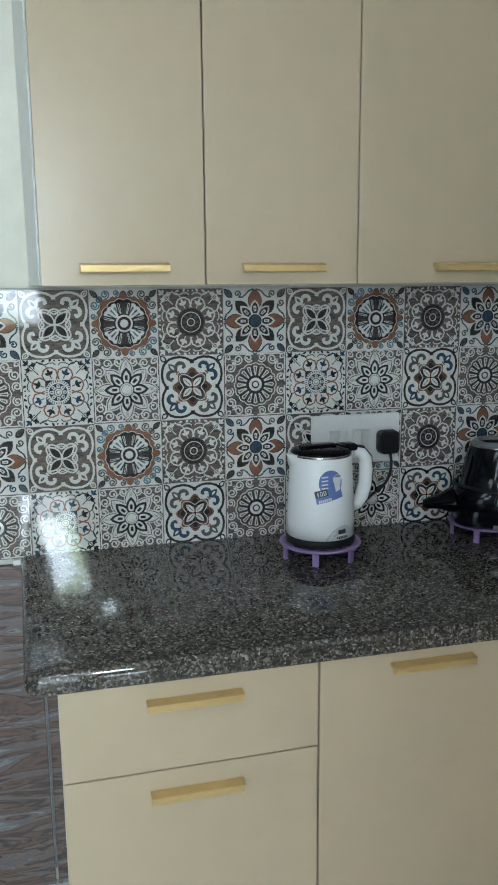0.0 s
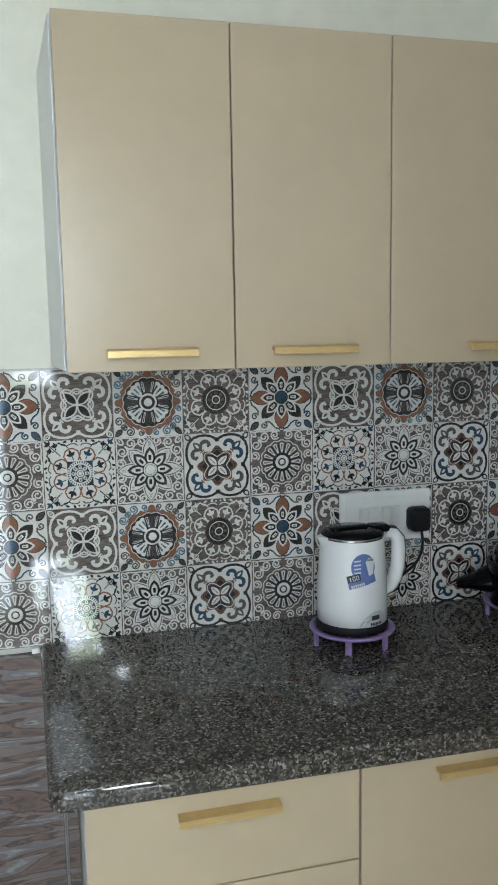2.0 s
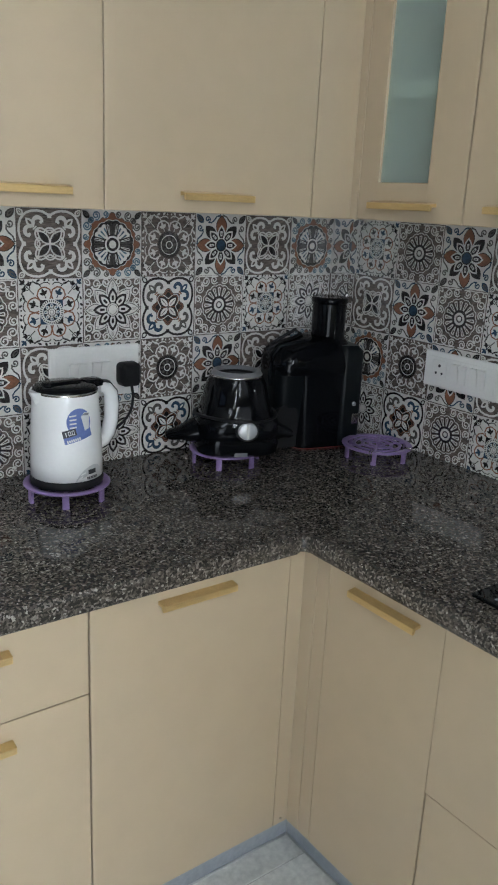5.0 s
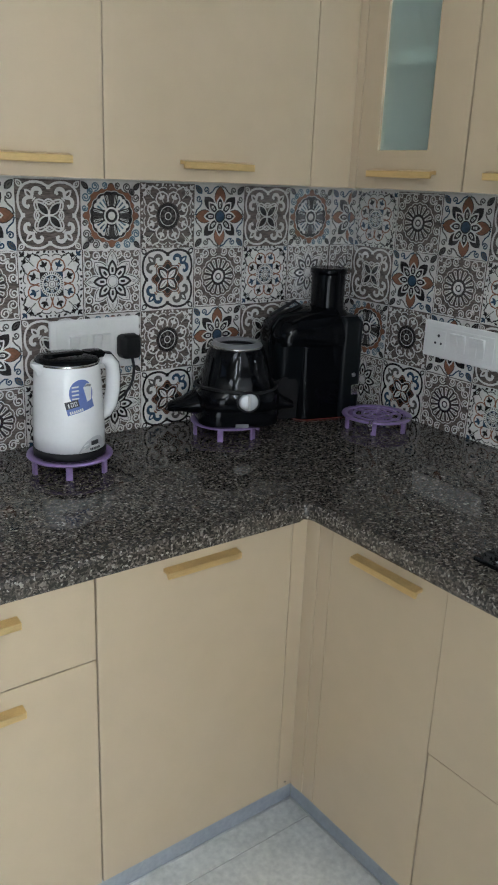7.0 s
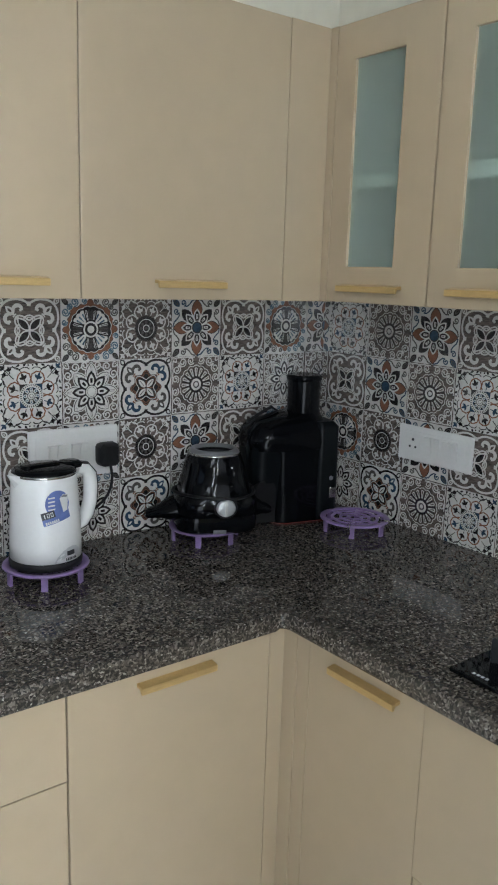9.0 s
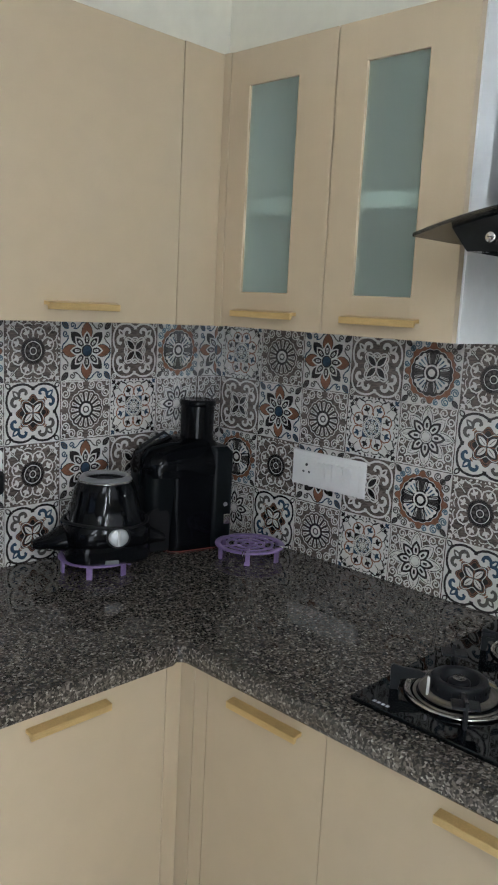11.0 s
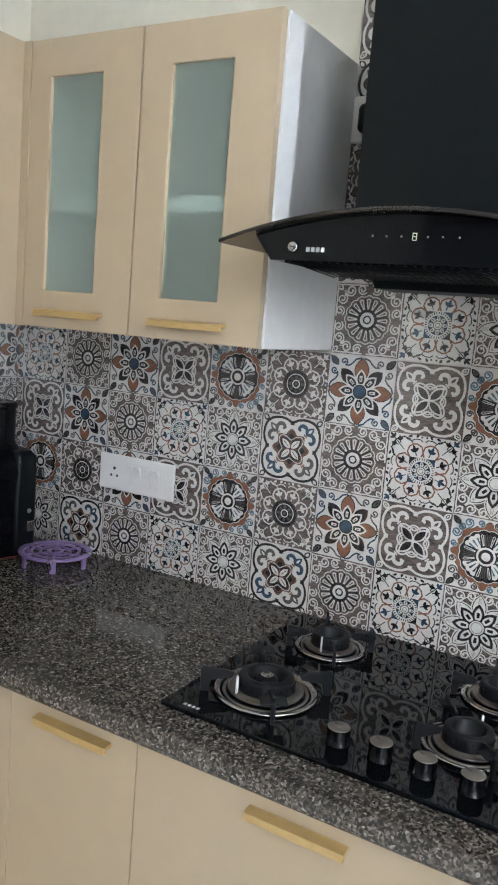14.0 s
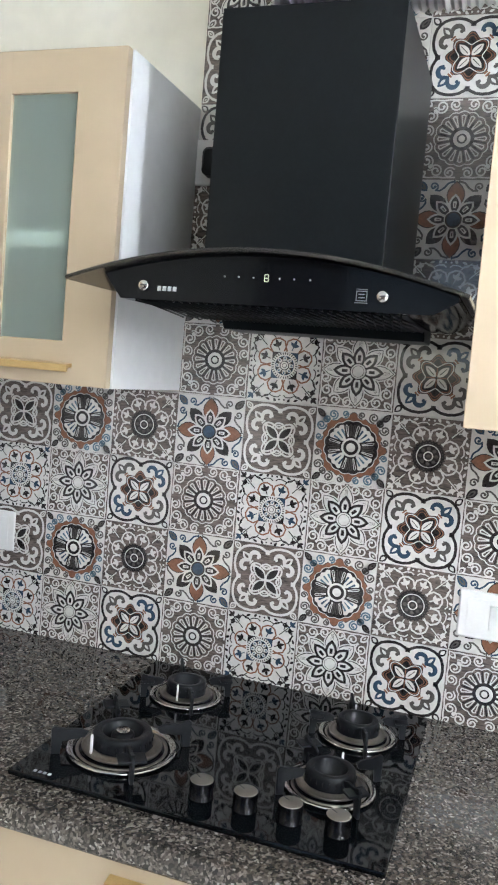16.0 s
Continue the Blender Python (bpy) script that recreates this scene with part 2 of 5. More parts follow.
def prism(poly, axis, a0, a1, bevel=0.0, bm=None):
    """A closed outline pushed along an axis from a0 to a1. The outline's pairs are the other two axes, in order."""
    b = bmesh.new()

    def at(p, a):
        v = list(p)
        v.insert("xyz".index(axis), a)
        return v
    lo = [b.verts.new(at(p, a0)) for p in poly]
    hi = [b.verts.new(at(p, a1)) for p in poly]
    b.faces.new(lo), b.faces.new(hi)
    for i in range(len(poly)):
        j = (i + 1) % len(poly)
        b.faces.new((lo[i], lo[j], hi[j], hi[i]))
    bmesh.ops.recalc_face_normals(b, faces=b.faces[:])
    if bevel:
        bmesh.ops.bevel(b, geom=b.edges[:], offset=bevel, segments=2, affect="EDGES", profile=0.5)
    return merged(bm, b)


def loft(sections, bm=None, caps=True):
    """Skins closed rings of equal length."""
    b = bmesh.new()
    rings = [[b.verts.new(p) for p in s] for s in sections]
    for p, q in zip(rings, rings[1:]):
        k = len(p)
        for i in range(k):
            b.faces.new((p[i], p[(i + 1) % k], q[(i + 1) % k], q[i]))
    if caps:
        b.faces.new(rings[0][::-1]), b.faces.new(rings[-1])
    bmesh.ops.recalc_face_normals(b, faces=b.faces[:])
    return merged(bm, smooth(b, 40))


def rounded(cx, cy, hx, hy, r, z, n=6, rot=0.0):
    """A rounded rectangle's ring at height z."""
    out = []
    for sx, sy, a0 in ((1, 1, 0), (-1, 1, 90), (-1, -1, 180), (1, -1, 270)):
        for k in range(n + 1):
            a = radians(a0 + 90 * k / n)
            x, y = sx * (hx - r) + r * math.cos(a), sy * (hy - r) + r * math.sin(a)
            out.append((cx + x * math.cos(rot) - y * math.sin(rot), cy + x * math.sin(rot) + y * math.cos(rot), z))
    return out


def structure(o, label, category):
    return tagged(o, label, category, kind="structure")


# ---- the room ----
structure(link("floor", box(-4.3, -2.9, FLOOR - 0.1, XB + 0.15, 0.15, FLOOR), M["grout"]), "pale grey stone-look tile floor with thin joints", "floor")
structure(link("ceiling", box(-4.35, -2.9, CEIL, XB + 0.15, 0.15, CEIL + 0.1), M["ceiling"]), "plain white painted ceiling", "ceiling")
structure(link("wall_north", box(-4.35, 0.0045, FLOOR, XB + 0.15, 0.15, CEIL), M["paint"]), "white painted wall behind the long worktop", "wall")
structure(link("wall_east", box(XB + 0.0045, SOUTH_END, FLOOR, XB + 0.15, 0.0045, CEIL), M["paint"]), "white painted wall behind the gas hob", "wall")


def holed_wall(name, axis, f0, f1, a0, a1, holes, label):
    """A wall f0..f1 thick that runs a0..a1 along an axis, with openings (from, to, sill, head)."""
    cuts = sorted({a0, a1, *[v for h in holes for v in h[:2]]})
    lifts = sorted({FLOOR, CEIL, *[v for h in holes for v in h[2:]]})
    bm = None
    for p0, p1 in zip(cuts, cuts[1:]):
        for q0, q1 in zip(lifts, lifts[1:]):
            if any(h[0] <= p0 and p1 <= h[1] and h[2] <= q0 and q1 <= h[3] for h in holes):
                continue
            bm = box(p0, f0, q0, p1, f1, q1, bm=bm) if axis == "x" else box(f0, p0, q0, f1, p1, q1, bm=bm)
    return structure(link(name, bm, M["paint"]), label, "wall")


SOUTH = -2.45
# the large, transom and right-hand openings are added to let in light
holed_wall("wall_south", "x", SOUTH - 0.12, SOUTH, -4.35, XB + 0.0045, [(-2.75, -1.72, 0.10, 1.65), (-2.28, -1.66, 2.2, 2.65), (-1.66, -1.465, 1.32, 2.0), (-1.62, -1.41, 0.10, 0.42), (-1.42, -1.35, 2.06, 2.16), (-1.15, -0.30, 1.66, 2.35)], "unseen white painted wall with a large and two high openings added for light, and narrow side lights")
holed_wall("wall_west", "y", -4.35, -4.2, SOUTH, 0.0045, [(-2.25, -0.55, 1.6, 2.5)], "unseen closing wall, darkened to bounce less light, with an added high opening")
# unseen wall takes the dark stone to cut light bounced onto the east units
bpy.data.objects["wall_west"].data.materials[0] = M["stone"]


def garden(name, s):
    """Glowing panel: bright overcast sky and leaves, far out of focus beyond an opening."""
    m = bpy.data.materials.new(name)
    m.use_nodes = True
    n, l = m.node_tree.nodes, m.node_tree.links
    p = n["Principled BSDF"]
    tc, no, r = n.new("ShaderNodeTexCoord"), n.new("ShaderNodeTexNoise"), n.new("ShaderNodeValToRGB")
    no.inputs["Scale"].default_value, no.inputs["Detail"].default_value = 5, 4
    e = r.color_ramp.elements
    e[0].position, e[0].color = 0.36, (0.26, 0.32, 0.20, 1)
    e[1].position, e[1].color = 0.46, (0.86, 0.93, 1.0, 1)
    l.new(tc.outputs["Object"], no.inputs[0]), l.new(no.outputs[0], r.inputs[0])
    l.new(r.outputs[0], p.inputs["Emission Color"])
    p.inputs["Base Color"].default_value = (0.1, 0.1, 0.1, 1)
    p.inputs["Emission Strength"].default_value = s
    return m


# main glow panel, added behind the large opening to light the room
structure(link("backdrop", box(-3.3, SOUTH - 0.40, FLOOR, -1.70, SOUTH - 0.38, 2.15), garden("garden_glow", 6.5)), "glowing panel of hazy daylight and leaves behind the added large opening", "backdrop")
structure(link("backdrop_sunlit", box(-1.69, SOUTH - 0.40, FLOOR, -1.2, SOUTH - 0.38, 1.6), garden("sunlit_garden_glow", 15.0)), "sunlit leaves outside the side lights", "backdrop")
structure(link("backdrop_bright_sky", box(-1.69, SOUTH - 0.40, 1.605, -1.2, SOUTH - 0.38, 2.5), garden("bright_sky_glow", 110.0)), "bright pale sky above the leaves outside the side lights", "backdrop")
# extra glow panel added to brighten the glazed cabinet's white end
structure(link("backdrop_high_fill", box(-1.19, SOUTH - 0.40, 1.4, 0.0, SOUTH - 0.38, 2.6), garden("added_high_fill_glow", 1.3)), "glowing fill-light panel behind the added right-hand high opening", "backdrop")

# ---- cabinets ----
HANDLE = [(0, 0.003), (0.020, 0.000), (0.020, -0.013), (0.015, -0.013), (0.012, -0.005), (0, -0.005)]


def handle(parent, side, a0, a1, face, z):
    """A gold bar pull along x (side 'A', faces -y) or along y (side 'B', faces -x)."""
    poly = [(face - d, z + h) for d, h in HANDLE]
    bm = prism(poly, "x" if side == "A" else "y", a0, a1, 0.0012)
    return part("handle", bm, M["gold"], parent, "brushed gold bar handle")


def front(name, parent, side, a0, a1, z0, z1, face, pull=None, material=None, label=""):
    g = 0.0012
    if side == "A":
        bm = box(a0 + g, face, z0 + g, a1 - g, face + 0.018, z1 - g, 0.0012)
    else:
        bm = box(face, a0 + g, z0 + g, face + 0.018, a1 - g, z1 - g, 0.0012)
    o = part(name, bm, material or M["beige"], parent, label)
    if pull:
        handle(o, side, pull[0], pull[1], face, pull[2])
    return o


def carcass(parent, x0, y0, z0, x1, y1, z1, material):
    return part("body", box(x0, y0, z0, x1, y1, z1, 0.001), material, parent)


# wall cabinets on the north wall
for x0, x1, h0, h1 in ((-1.45, -1.153, -1.381, -1.222), (-1.153, -0.854, -1.085, -0.923), (-0.854, -0.362, -0.694, -0.528)):
    c = empty("wall_cabinet", (0, 0, 0))
    tagged(c, "beige laminate wall cabinet with a flush door and gold handle", "cabinet", "wall cabinets")
    carcass(c, x0 + 0.0005, UA + 0.0205, UZ0 + 0.002, x1 - 0.0005, 0.002, UZ1 - 0.002, M["side"])
    front("door", c, "A", x0, x1, UZ0, UZ1, UA, (h0, h1, 1.541))
c = empty("cabinet_end_panel")
tagged(c, "white laminate end panel scribed to the wall beside the cabinet", "cabinet panel")
part("panel", prism([(-1.4502, UA + 0.019), (-1.4502, 0.002), (-1.474, 0.002), (-1.4530, UA + 0.019)], "z", UZ0 + 0.004, UZ1 - 0.002, 0.0008), M["side"], c)
c = empty("corner_wall_filler")
tagged(c, "narrow beige filler panels closing the wall cabinet corner", "cabinet panel")
part("panel", box(-0.3605, UA, UZ0, UB + 0.018, UA + 0.018, UZ1, 0.0012), M["beige"], c)
part("panel", box(UB, -0.349, UZ0, UB + 0.018, UA - 0.0004, UZ1, 0.0012), M["beige"], c)

# glazed wall cabinet on the east wall
c = empty("glazed_wall_cabinet")
tagged(c, "beige wall cabinet with two frosted glass doors and white sides", "cabinet", "wall cabinets")
y0, y1 = -0.948, -0.35
bx0, bx1 = UB + 0.0205, XB + 0.002
part("side_panel", box(bx0, y0, UZ0 + 0.001, bx1, y0 + 0.018, UZ1 - 0.001, 0.001), M["side"], c, "white laminate end panel")
part("side_panel", box(bx0, y1 - 0.018, UZ0 + 0.001, bx1, y1, UZ1 - 0.001, 0.001), M["side"], c)
part("bottom_panel", box(bx0, y0 + 0.0185, UZ0 + 0.001, bx1, y1 - 0.0185, UZ0 + 0.019), M["side"], c)
part("top_panel", box(bx0, y0 + 0.0185, UZ1 - 0.019, bx1, y1 - 0.0185, UZ1 - 0.001), M["side"], c)
part("back_panel", box(bx1 - 0.006, y0 + 0.0185, UZ0 + 0.02, bx1 - 0.001, y1 - 0.0185, UZ1 - 0.02), M["side"], c)
part("shelf", box(bx0 + 0.012, y0 + 0.019, 1.752, bx1 - 0.007, y1 - 0.019, 1.782, 0.001), M["side"], c, "white shelf seen through the glass")


def glazed_door(parent, ya, yb, ga, gb, h0, h1):
    g = 0.0015
    z0, z1, q0, q1 = UZ0 + g, UZ1 - g, 1.583, 2.016
    bm = box(UB, ya + g, z0, UB + 0.018, ga, z1, 0.0015)
    box(UB, gb, z0, UB + 0.018, yb - g, z1, 0.0015, bm=bm)
    box(UB + 0.0002, ga - 0.002, z0, UB + 0.0178, gb + 0.002, q0, 0.0012, bm=bm)
    box(UB + 0.0002, ga - 0.002, q1, UB + 0.0178, gb + 0.002, z1, 0.0012, bm=bm)
    o = part("door", bm, M["beige"], parent)
    p = part("pane", box(UB + 0.008, ga - 0.001, q0 - 0.001, UB + 0.012, gb + 0.001, q1 + 0.001), M["frost"], o, "frosted green-tinted glass pane")
    p.visible_shadow = False
    handle(o, "B", h0, h1, UB, 1.541)


glazed_door(c, -0.644, -0.35, -0.547, -0.408, -0.577, -0.398)
glazed_door(c, -0.947, -0.645, -0.852, -0.7165, -0.876, -0.704)
c = empty("wall_cabinet")
tagged(c, "beige laminate wall cabinet to the side of the cooker hood", "cabinet", "wall cabinets")
carcass(c, UB + 0.0205, -2.16, UZ0 + 0.002, XB + 0.002, -1.5605, UZ1 - 0.002, M["side"])
front("door", c, "B", -1.86, -1.559, UZ0 - 0.006, UZ1, UB, (-1.79, -1.63, 1.541))
front("door", c, "B", -2.16, -1.86, UZ0 - 0.006, UZ1, UB, (-2.09, -1.93, 1.541))

# base units
LZ0, LZ1 = 0.19, 0.8635
c = empty("drawer_unit")
tagged(c, "beige laminate base drawer unit under granite worktop", "cabinet", "base units")
carcass(c, -1.461, LA + 0.0205, LZ0, -1.018, -0.002, LZ1, M["side"])
front("drawer", c, "A", -1.4615, -1.0175, 0.699, LZ1, LA, (-1.32, -1.156, 0.829))
front("drawer", c, "A", -1.4615, -1.0175, LZ0, 0.699, LA, (-1.318, -1.156, 0.660))
c = empty("base_cabinet")
tagged(c, "beige laminate base cabinet with one tall door", "cabinet", "base units")
carcass(c, -1.0165, LA + 0.0205, LZ0, -0.578, -0.002, LZ1, M["side"])
front("door", c, "A", -1.0165, -0.5775, LZ0, LZ1, LA, (-0.883, -0.72, 0.838))
c = empty("corner_base_filler")
tagged(c, "narrow beige filler panels in the base unit corner", "cabinet panel")
part("panel", box(-0.576, LA + 0.001, LZ0, LB - 0.0005, LA + 0.018, LZ1, 0.001), M["beige"], c)
part("panel", box(LB, -0.622, LZ0, LB + 0.018, LA + 0.018, LZ1, 0.001), M["beige"], c)
part("panel", box(LB + 0.001, -0.659, LZ0, LB + 0.018, -0.6235, LZ1, 0.001), M["beige"], c)
for z in (0.205,):
    part("screw", lathe([(0.0, -0.0015), (0.0025, -0.0015), (0.003, 0), (0.0, 0.0005)], 10, (-0.557, LA + 0.0, z)), M["chrome"], c)
c = empty("base_cabinet")
tagged(c, "beige laminate corner base cabinet with one door", "cabinet", "base units")
carcass(c, LB + 0.0205, -0.95, LZ0, XB - 0.002, -0.66, LZ1, M["side"])
front("door", c, "B", -0.9505, -0.6605, LZ0, LZ1, LB, (-0.896, -0.73, 0.838))
c = empty("drawer_unit")
tagged(c, "beige laminate pan drawer unit below the gas hob", "cabinet", "base units")
carcass(c, LB + 0.0205, -1.548, LZ0, XB - 0.002, -0.9515, LZ1, M["side"])
front("drawer", c, "B", -1.5485, -0.9515, 0.530, LZ1, LB - 0.004, (-1.329, -1.167, 0.838))
front("drawer", c, "B", -1.5485, -0.9515, LZ0, 0.528, LB, (-1.329, -1.167, 0.50))
c = empty("base_cabinet")
tagged(c, "beige laminate base cabinet beyond the hob", "cabinet", "base units")
carcass(c, LB + 0.0205, -2.2, LZ0, XB - 0.002, -1.5505, LZ1, M["side"])
front("door", c, "B", -2.2, -1.5505, LZ0, LZ1, LB, (-1.78, -1.62, 0.838))
for nm, b in (("plinth_north", box(-1.45, -0.504, FLOOR, -0.462, -0.49, LZ0, 0.001)), ("plinth_east", box(-0.462, -2.19, FLOOR, -0.448, -0.5045, LZ0, 0.001))):
    structure(link(nm, b, M["plinth"]), "blue-grey plinth strip under the base units", "plinth")
structure(link("plinth_seal", tube([(-1.45, -0.506, FLOOR + 0.002), (-0.9, -0.5065, FLOOR + 0.002), (-0.466, -0.506, FLOOR + 0.003), (-0.464, -0.508, FLOOR + 0.003), (-0.4645, -1.1, FLOOR + 0.002), (-0.464, -2.19, FLOOR + 0.002)], 0.003, 6), M["pale"]), "white silicone bead along the plinth", "trim")

# granite worktop, one L-shaped slab with a rounded edge
out = [(-1.528, 0.0), (-1.512, -0.57)]
for k in range(5):
    a = radians(180 + 90 * k / 4)
    out.append((-1.482 + 0.03 * math.cos(a), -0.572 + 0.03 * math.sin(a)))
out += [(-0.575, -0.601)]
for k in range(4):
    a = radians(90 - 90 * k / 3)
    out.append((-0.575 + 0.017 * math.cos(a), -0.618 + 0.017 * math.sin(a)))
out += [(-0.558, -2.2), (XB, -2.2), (XB, 0.0)]
b = bmesh.new()
lo = [b.verts.new((x, y, TOP - 0.04)) for x, y in out]
hi = [b.verts.new((x, y, TOP)) for x, y in out]
b.faces.new(lo[::-1]), b.faces.new(hi)
for i in range(len(out)):
    j = (i + 1) % len(out)
    b.faces.new((lo[i], lo[j], hi[j], hi[i]))
bmesh.ops.recalc_face_normals(b, faces=b.faces[:])
edge = [e for e in b.edges if abs(e.verts[0].co.z - e.verts[1].co.z) < 1e-6 and not all(v.co.y > -0.001 or v.co.x > XB - 0.001 for v in e.verts)]
bmesh.ops.bevel(b, geom=edge, offset=0.013, segments=4, affect="EDGES", profile=0.5)
tagged(link("worktop", smooth(b, 40), M["granite"]), "polished dark brown speckled granite L-shaped worktop", "worktop")

# banded stone cladding below the tiled band, beside the drawer unit
c = structure(link("dado_panel", box(-4.19, -0.012, FLOOR, -1.4955, 0.004, 0.886, 0.001), M["stone"]), "banded brown and grey polished stone dado", "wall cladding")
structure(link("dado_panel_narrow", box(-1.489, -0.012, FLOOR, -1.4635, 0.004, 0.862, 0.001), M["stone"]), "narrow strip of banded brown stone dado", "wall cladding")
structure(link("dado_trim", box(-1.4945, -0.014, FLOOR + 0.05, -1.4895, 0.003, 0.86, 0.001), M["grey"]), "thin grey metal trim between stone slabs", "trim")
structure(link("worktop_end_trim", box(-1.545, -0.012, 0.8865, -1.529, 0.002, 0.8985, 0.001), M["white"]), "white edge strip below the tiles", "trim")


# ---- cooker hood ----
def cooker_hood():
    h = empty("cooker_hood", (XB, -1.25, 1.65))
    tagged(h, "black curved-glass cooker hood with touch panel and square chimney", "cooker hood")
    h.matrix_world = Matrix.Identity(4)
    part("chimney", box(-0.27, -1.418, 1.70, XB - 0.004, -1.122, 2.131, 0.0015), M["chimney"], h, "matt black square chimney cover")
    # curved glass canopy
    n, yc, hw, rise, zt = 24, -1.2525, 0.3075, 0.051, 1.676
    secs = []
    for k in range(n + 1):
        u = -1 + 2 * k / n
        y, z = yc + hw * u, zt + rise * (1 - u * u)
        fx = -0.405 + 0.03 * u * u * 0.2
        secs.append([(fx, y, z), (fx - 0.002, y, z + 0.003), (fx, y, z + 0.006), (-0.02, y, z + 0.006), (-0.02, y, z)])
    part("canopy_glass", loft(secs), M["smoke"], h, "arched smoked glass canopy")
    # body below the glass
    def arch(y):
        u = (y - yc) / hw
        return zt + rise * (1 - u * u) - 0.001
    ys = [-1.545, -1.50, -1.45, -1.39, -1.32, -1.25, -1.18, -1.11, -1.06, -1.005]
    secs = []
    for k, y in enumerate(ys):
        zb = 1.653
        if k == 0:
            zb = 1.672
        if k == 9:
            zb = 1.690
        secs.append([(-0.383, y, min(zb, arch(y) - 0.002)), (-0.383, y, arch(y)), (-0.03, y, arch(y)), (-0.03, y, min(zb, arch(y) - 0.002))])
    secs.insert(1, [(-0.383, -1.512, 1.653), (-0.383, -1.512, arch(-1.512)), (-0.03, -1.512, arch(-1.512)), (-0.03, -1.512, 1.653)])
    secs = [s for s in secs if abs(s[0][1] + 1.50) > 1e-6]
    secs.insert(-1, [(-0.383, -1.035, 1.653), (-0.383, -1.035, arch(-1.035)), (-0.03, -1.035, arch(-1.035)), (-0.03, -1.035, 1.653)])
    part("front_panel", loft(secs), M["black"], h, "glossy black touch control panel")
    part("filter_housing", prism([(-0.365, 1.6525), (-0.03, 1.6525), (-0.03, 1.630), (-0.12, 1.631), (-0.135, 1.646)], "y", -1.475, -1.11, 0.002), M["blackmat"], h)
    # slanted mesh filter
    bm = None
    for k in range(30):
        y = -1.468 + k * 0.0138
        bm = tube([(-0.372, y, 1.6515), (-0.14, y + 0.03, 1.6455)], 0.0016, 5, bm)
        bm = tube([(-0.372, y + 0.012, 1.6515), (-0.14, y - 0.018, 1.6455)], 0.0016, 5, bm)
    part("filter_mesh", bm, M["blackmat"], h, "fine metal grease filter mesh")
    for y, z in ((-1.074, 1.674), (-1.442, 1.675)):
        b = lathe([(0, 0), (0.0088, 0), (0.0088, 0.003), (0.0072, 0.0045), (0, 0.0045)], 24)
        bmesh.ops.rotate(b, cent=(0, 0, 0), matrix=Matrix.Rotation(radians(-90), 3, "Y"), verts=b.verts)
        bmesh.ops.translate(b, vec=(-0.3832, y, z), verts=b.verts)
        s = part("screw_cap", b, M["chrome"], h, "round chrome screw cap")
        part("slot", box(-0.3882, y - 0.004, z - 0.0008, -0.3874, y + 0.004, z + 0.0008), M["ink"], s)
    # maker's mark and touch symbols as plain marks
    for k in range(4):
        part("maker_mark", box(-0.3836, -1.103 - 0.0085 * k, 1.667, -0.383, -1.0970 - 0.0085 * k, 1.674), M["silver"], h)
    for k, y in enumerate((-1.205, -1.227, -1.250, -1.290, -1.312, -1.336)):
        b = lathe([(0, 0), (0.0014, 0), (0.0014, 0.0006), (0, 0.0006)], 8)
        bmesh.ops.rotate(b, cent=(0, 0, 0), matrix=Matrix.Rotation(radians(-90), 3, "Y"), verts=b.verts)
        bmesh.ops.translate(b, vec=(-0.3831, y, 1.693), verts=b.verts)
        part("touch_symbol", b, M["pale"], h)
    segm = glow("display_glow", (0.62, 0.66, 0.45), 0.12)
    b = None
    for dy, dz, w, hh in ((0, 0.005, 0.0055, 0.001), (0, 0, 0.0055, 0.001), (0, -0.005, 0.0055, 0.001), (0.0028, 0.0025, 0.001, 0.005), (-0.0028, 0.0025, 0.001, 0.005), (0.0028, -0.0025, 0.001, 0.005), (-0.0028, -0.0025, 0.001, 0.005)):
        b = box(-0.3838, -1.270 + dy - w / 2, 1.693 + dz - hh / 2, -0.3831, -1.270 + dy + w / 2, 1.693 + dz + hh / 2, bm=b)
    part("digit_display", b, segm, h, "lit seven-segment digit")
    part("sensor_window", box(-0.3838, -1.366, 1.686, -0.3831, -1.352, 1.702), M["glass"], h, "small dark square sensor window")
    b = box(-0.3838, -1.4225, 1.667, -0.3831, -1.421, 1.683)
    box(-0.3838, -1.403, 1.667, -0.3831, -1.4015, 1.683, bm=b)
    box(-0.3838, -1.4225, 1.683, -0.3831, -1.4015, 1.6845, bm=b)
    box(-0.3838, -1.4225, 1.6655, -0.3831, -1.4015, 1.667, bm=b)
    box(-0.3838, -1.418, 1.671, -0.3831, -1.406, 1.673, bm=b)
    box(-0.3838, -1.418, 1.677, -0.3831, -1.406, 1.679, bm=b)
    box(-0.3838, -1.4245, 1.6615, -0.3831, -1.3995, 1.663, bm=b)
    box(-0.3838, -1.4225, 1.687, -0.3831, -1.4015, 1.688, bm=b)
    for v in b.verts:
        v.co.y, v.co.z = -1.412 + (v.co.y + 1.412) * 0.75, 1.673 + (v.co.z - 1.673) * 0.75
    part("approval_mark", b, M["grey"], h)
    return h


cooker_hood()
# corrugated pipe from the chimney
b = bmesh.new()
rings, n = [], 130
for k in range(n + 1):
    y = -1.16 - 0.85 * k / n
    r = 0.066 + (0.006 if k % 2 else 0.0) + 0.002 * math.sin(k * 1.7)
    zc = 2.255 + 0.006 * math.sin(k * 0.11)
    rings.append([(-0.12 + r * math.cos(a), y, zc + r * math.sin(a)) for a in (2 * math.pi * i / 28 for i in range(28))])
tagged(link("exhaust_duct", loft(rings), M["foil"]), "crinkled silver aluminium flexible exhaust duct", "duct")


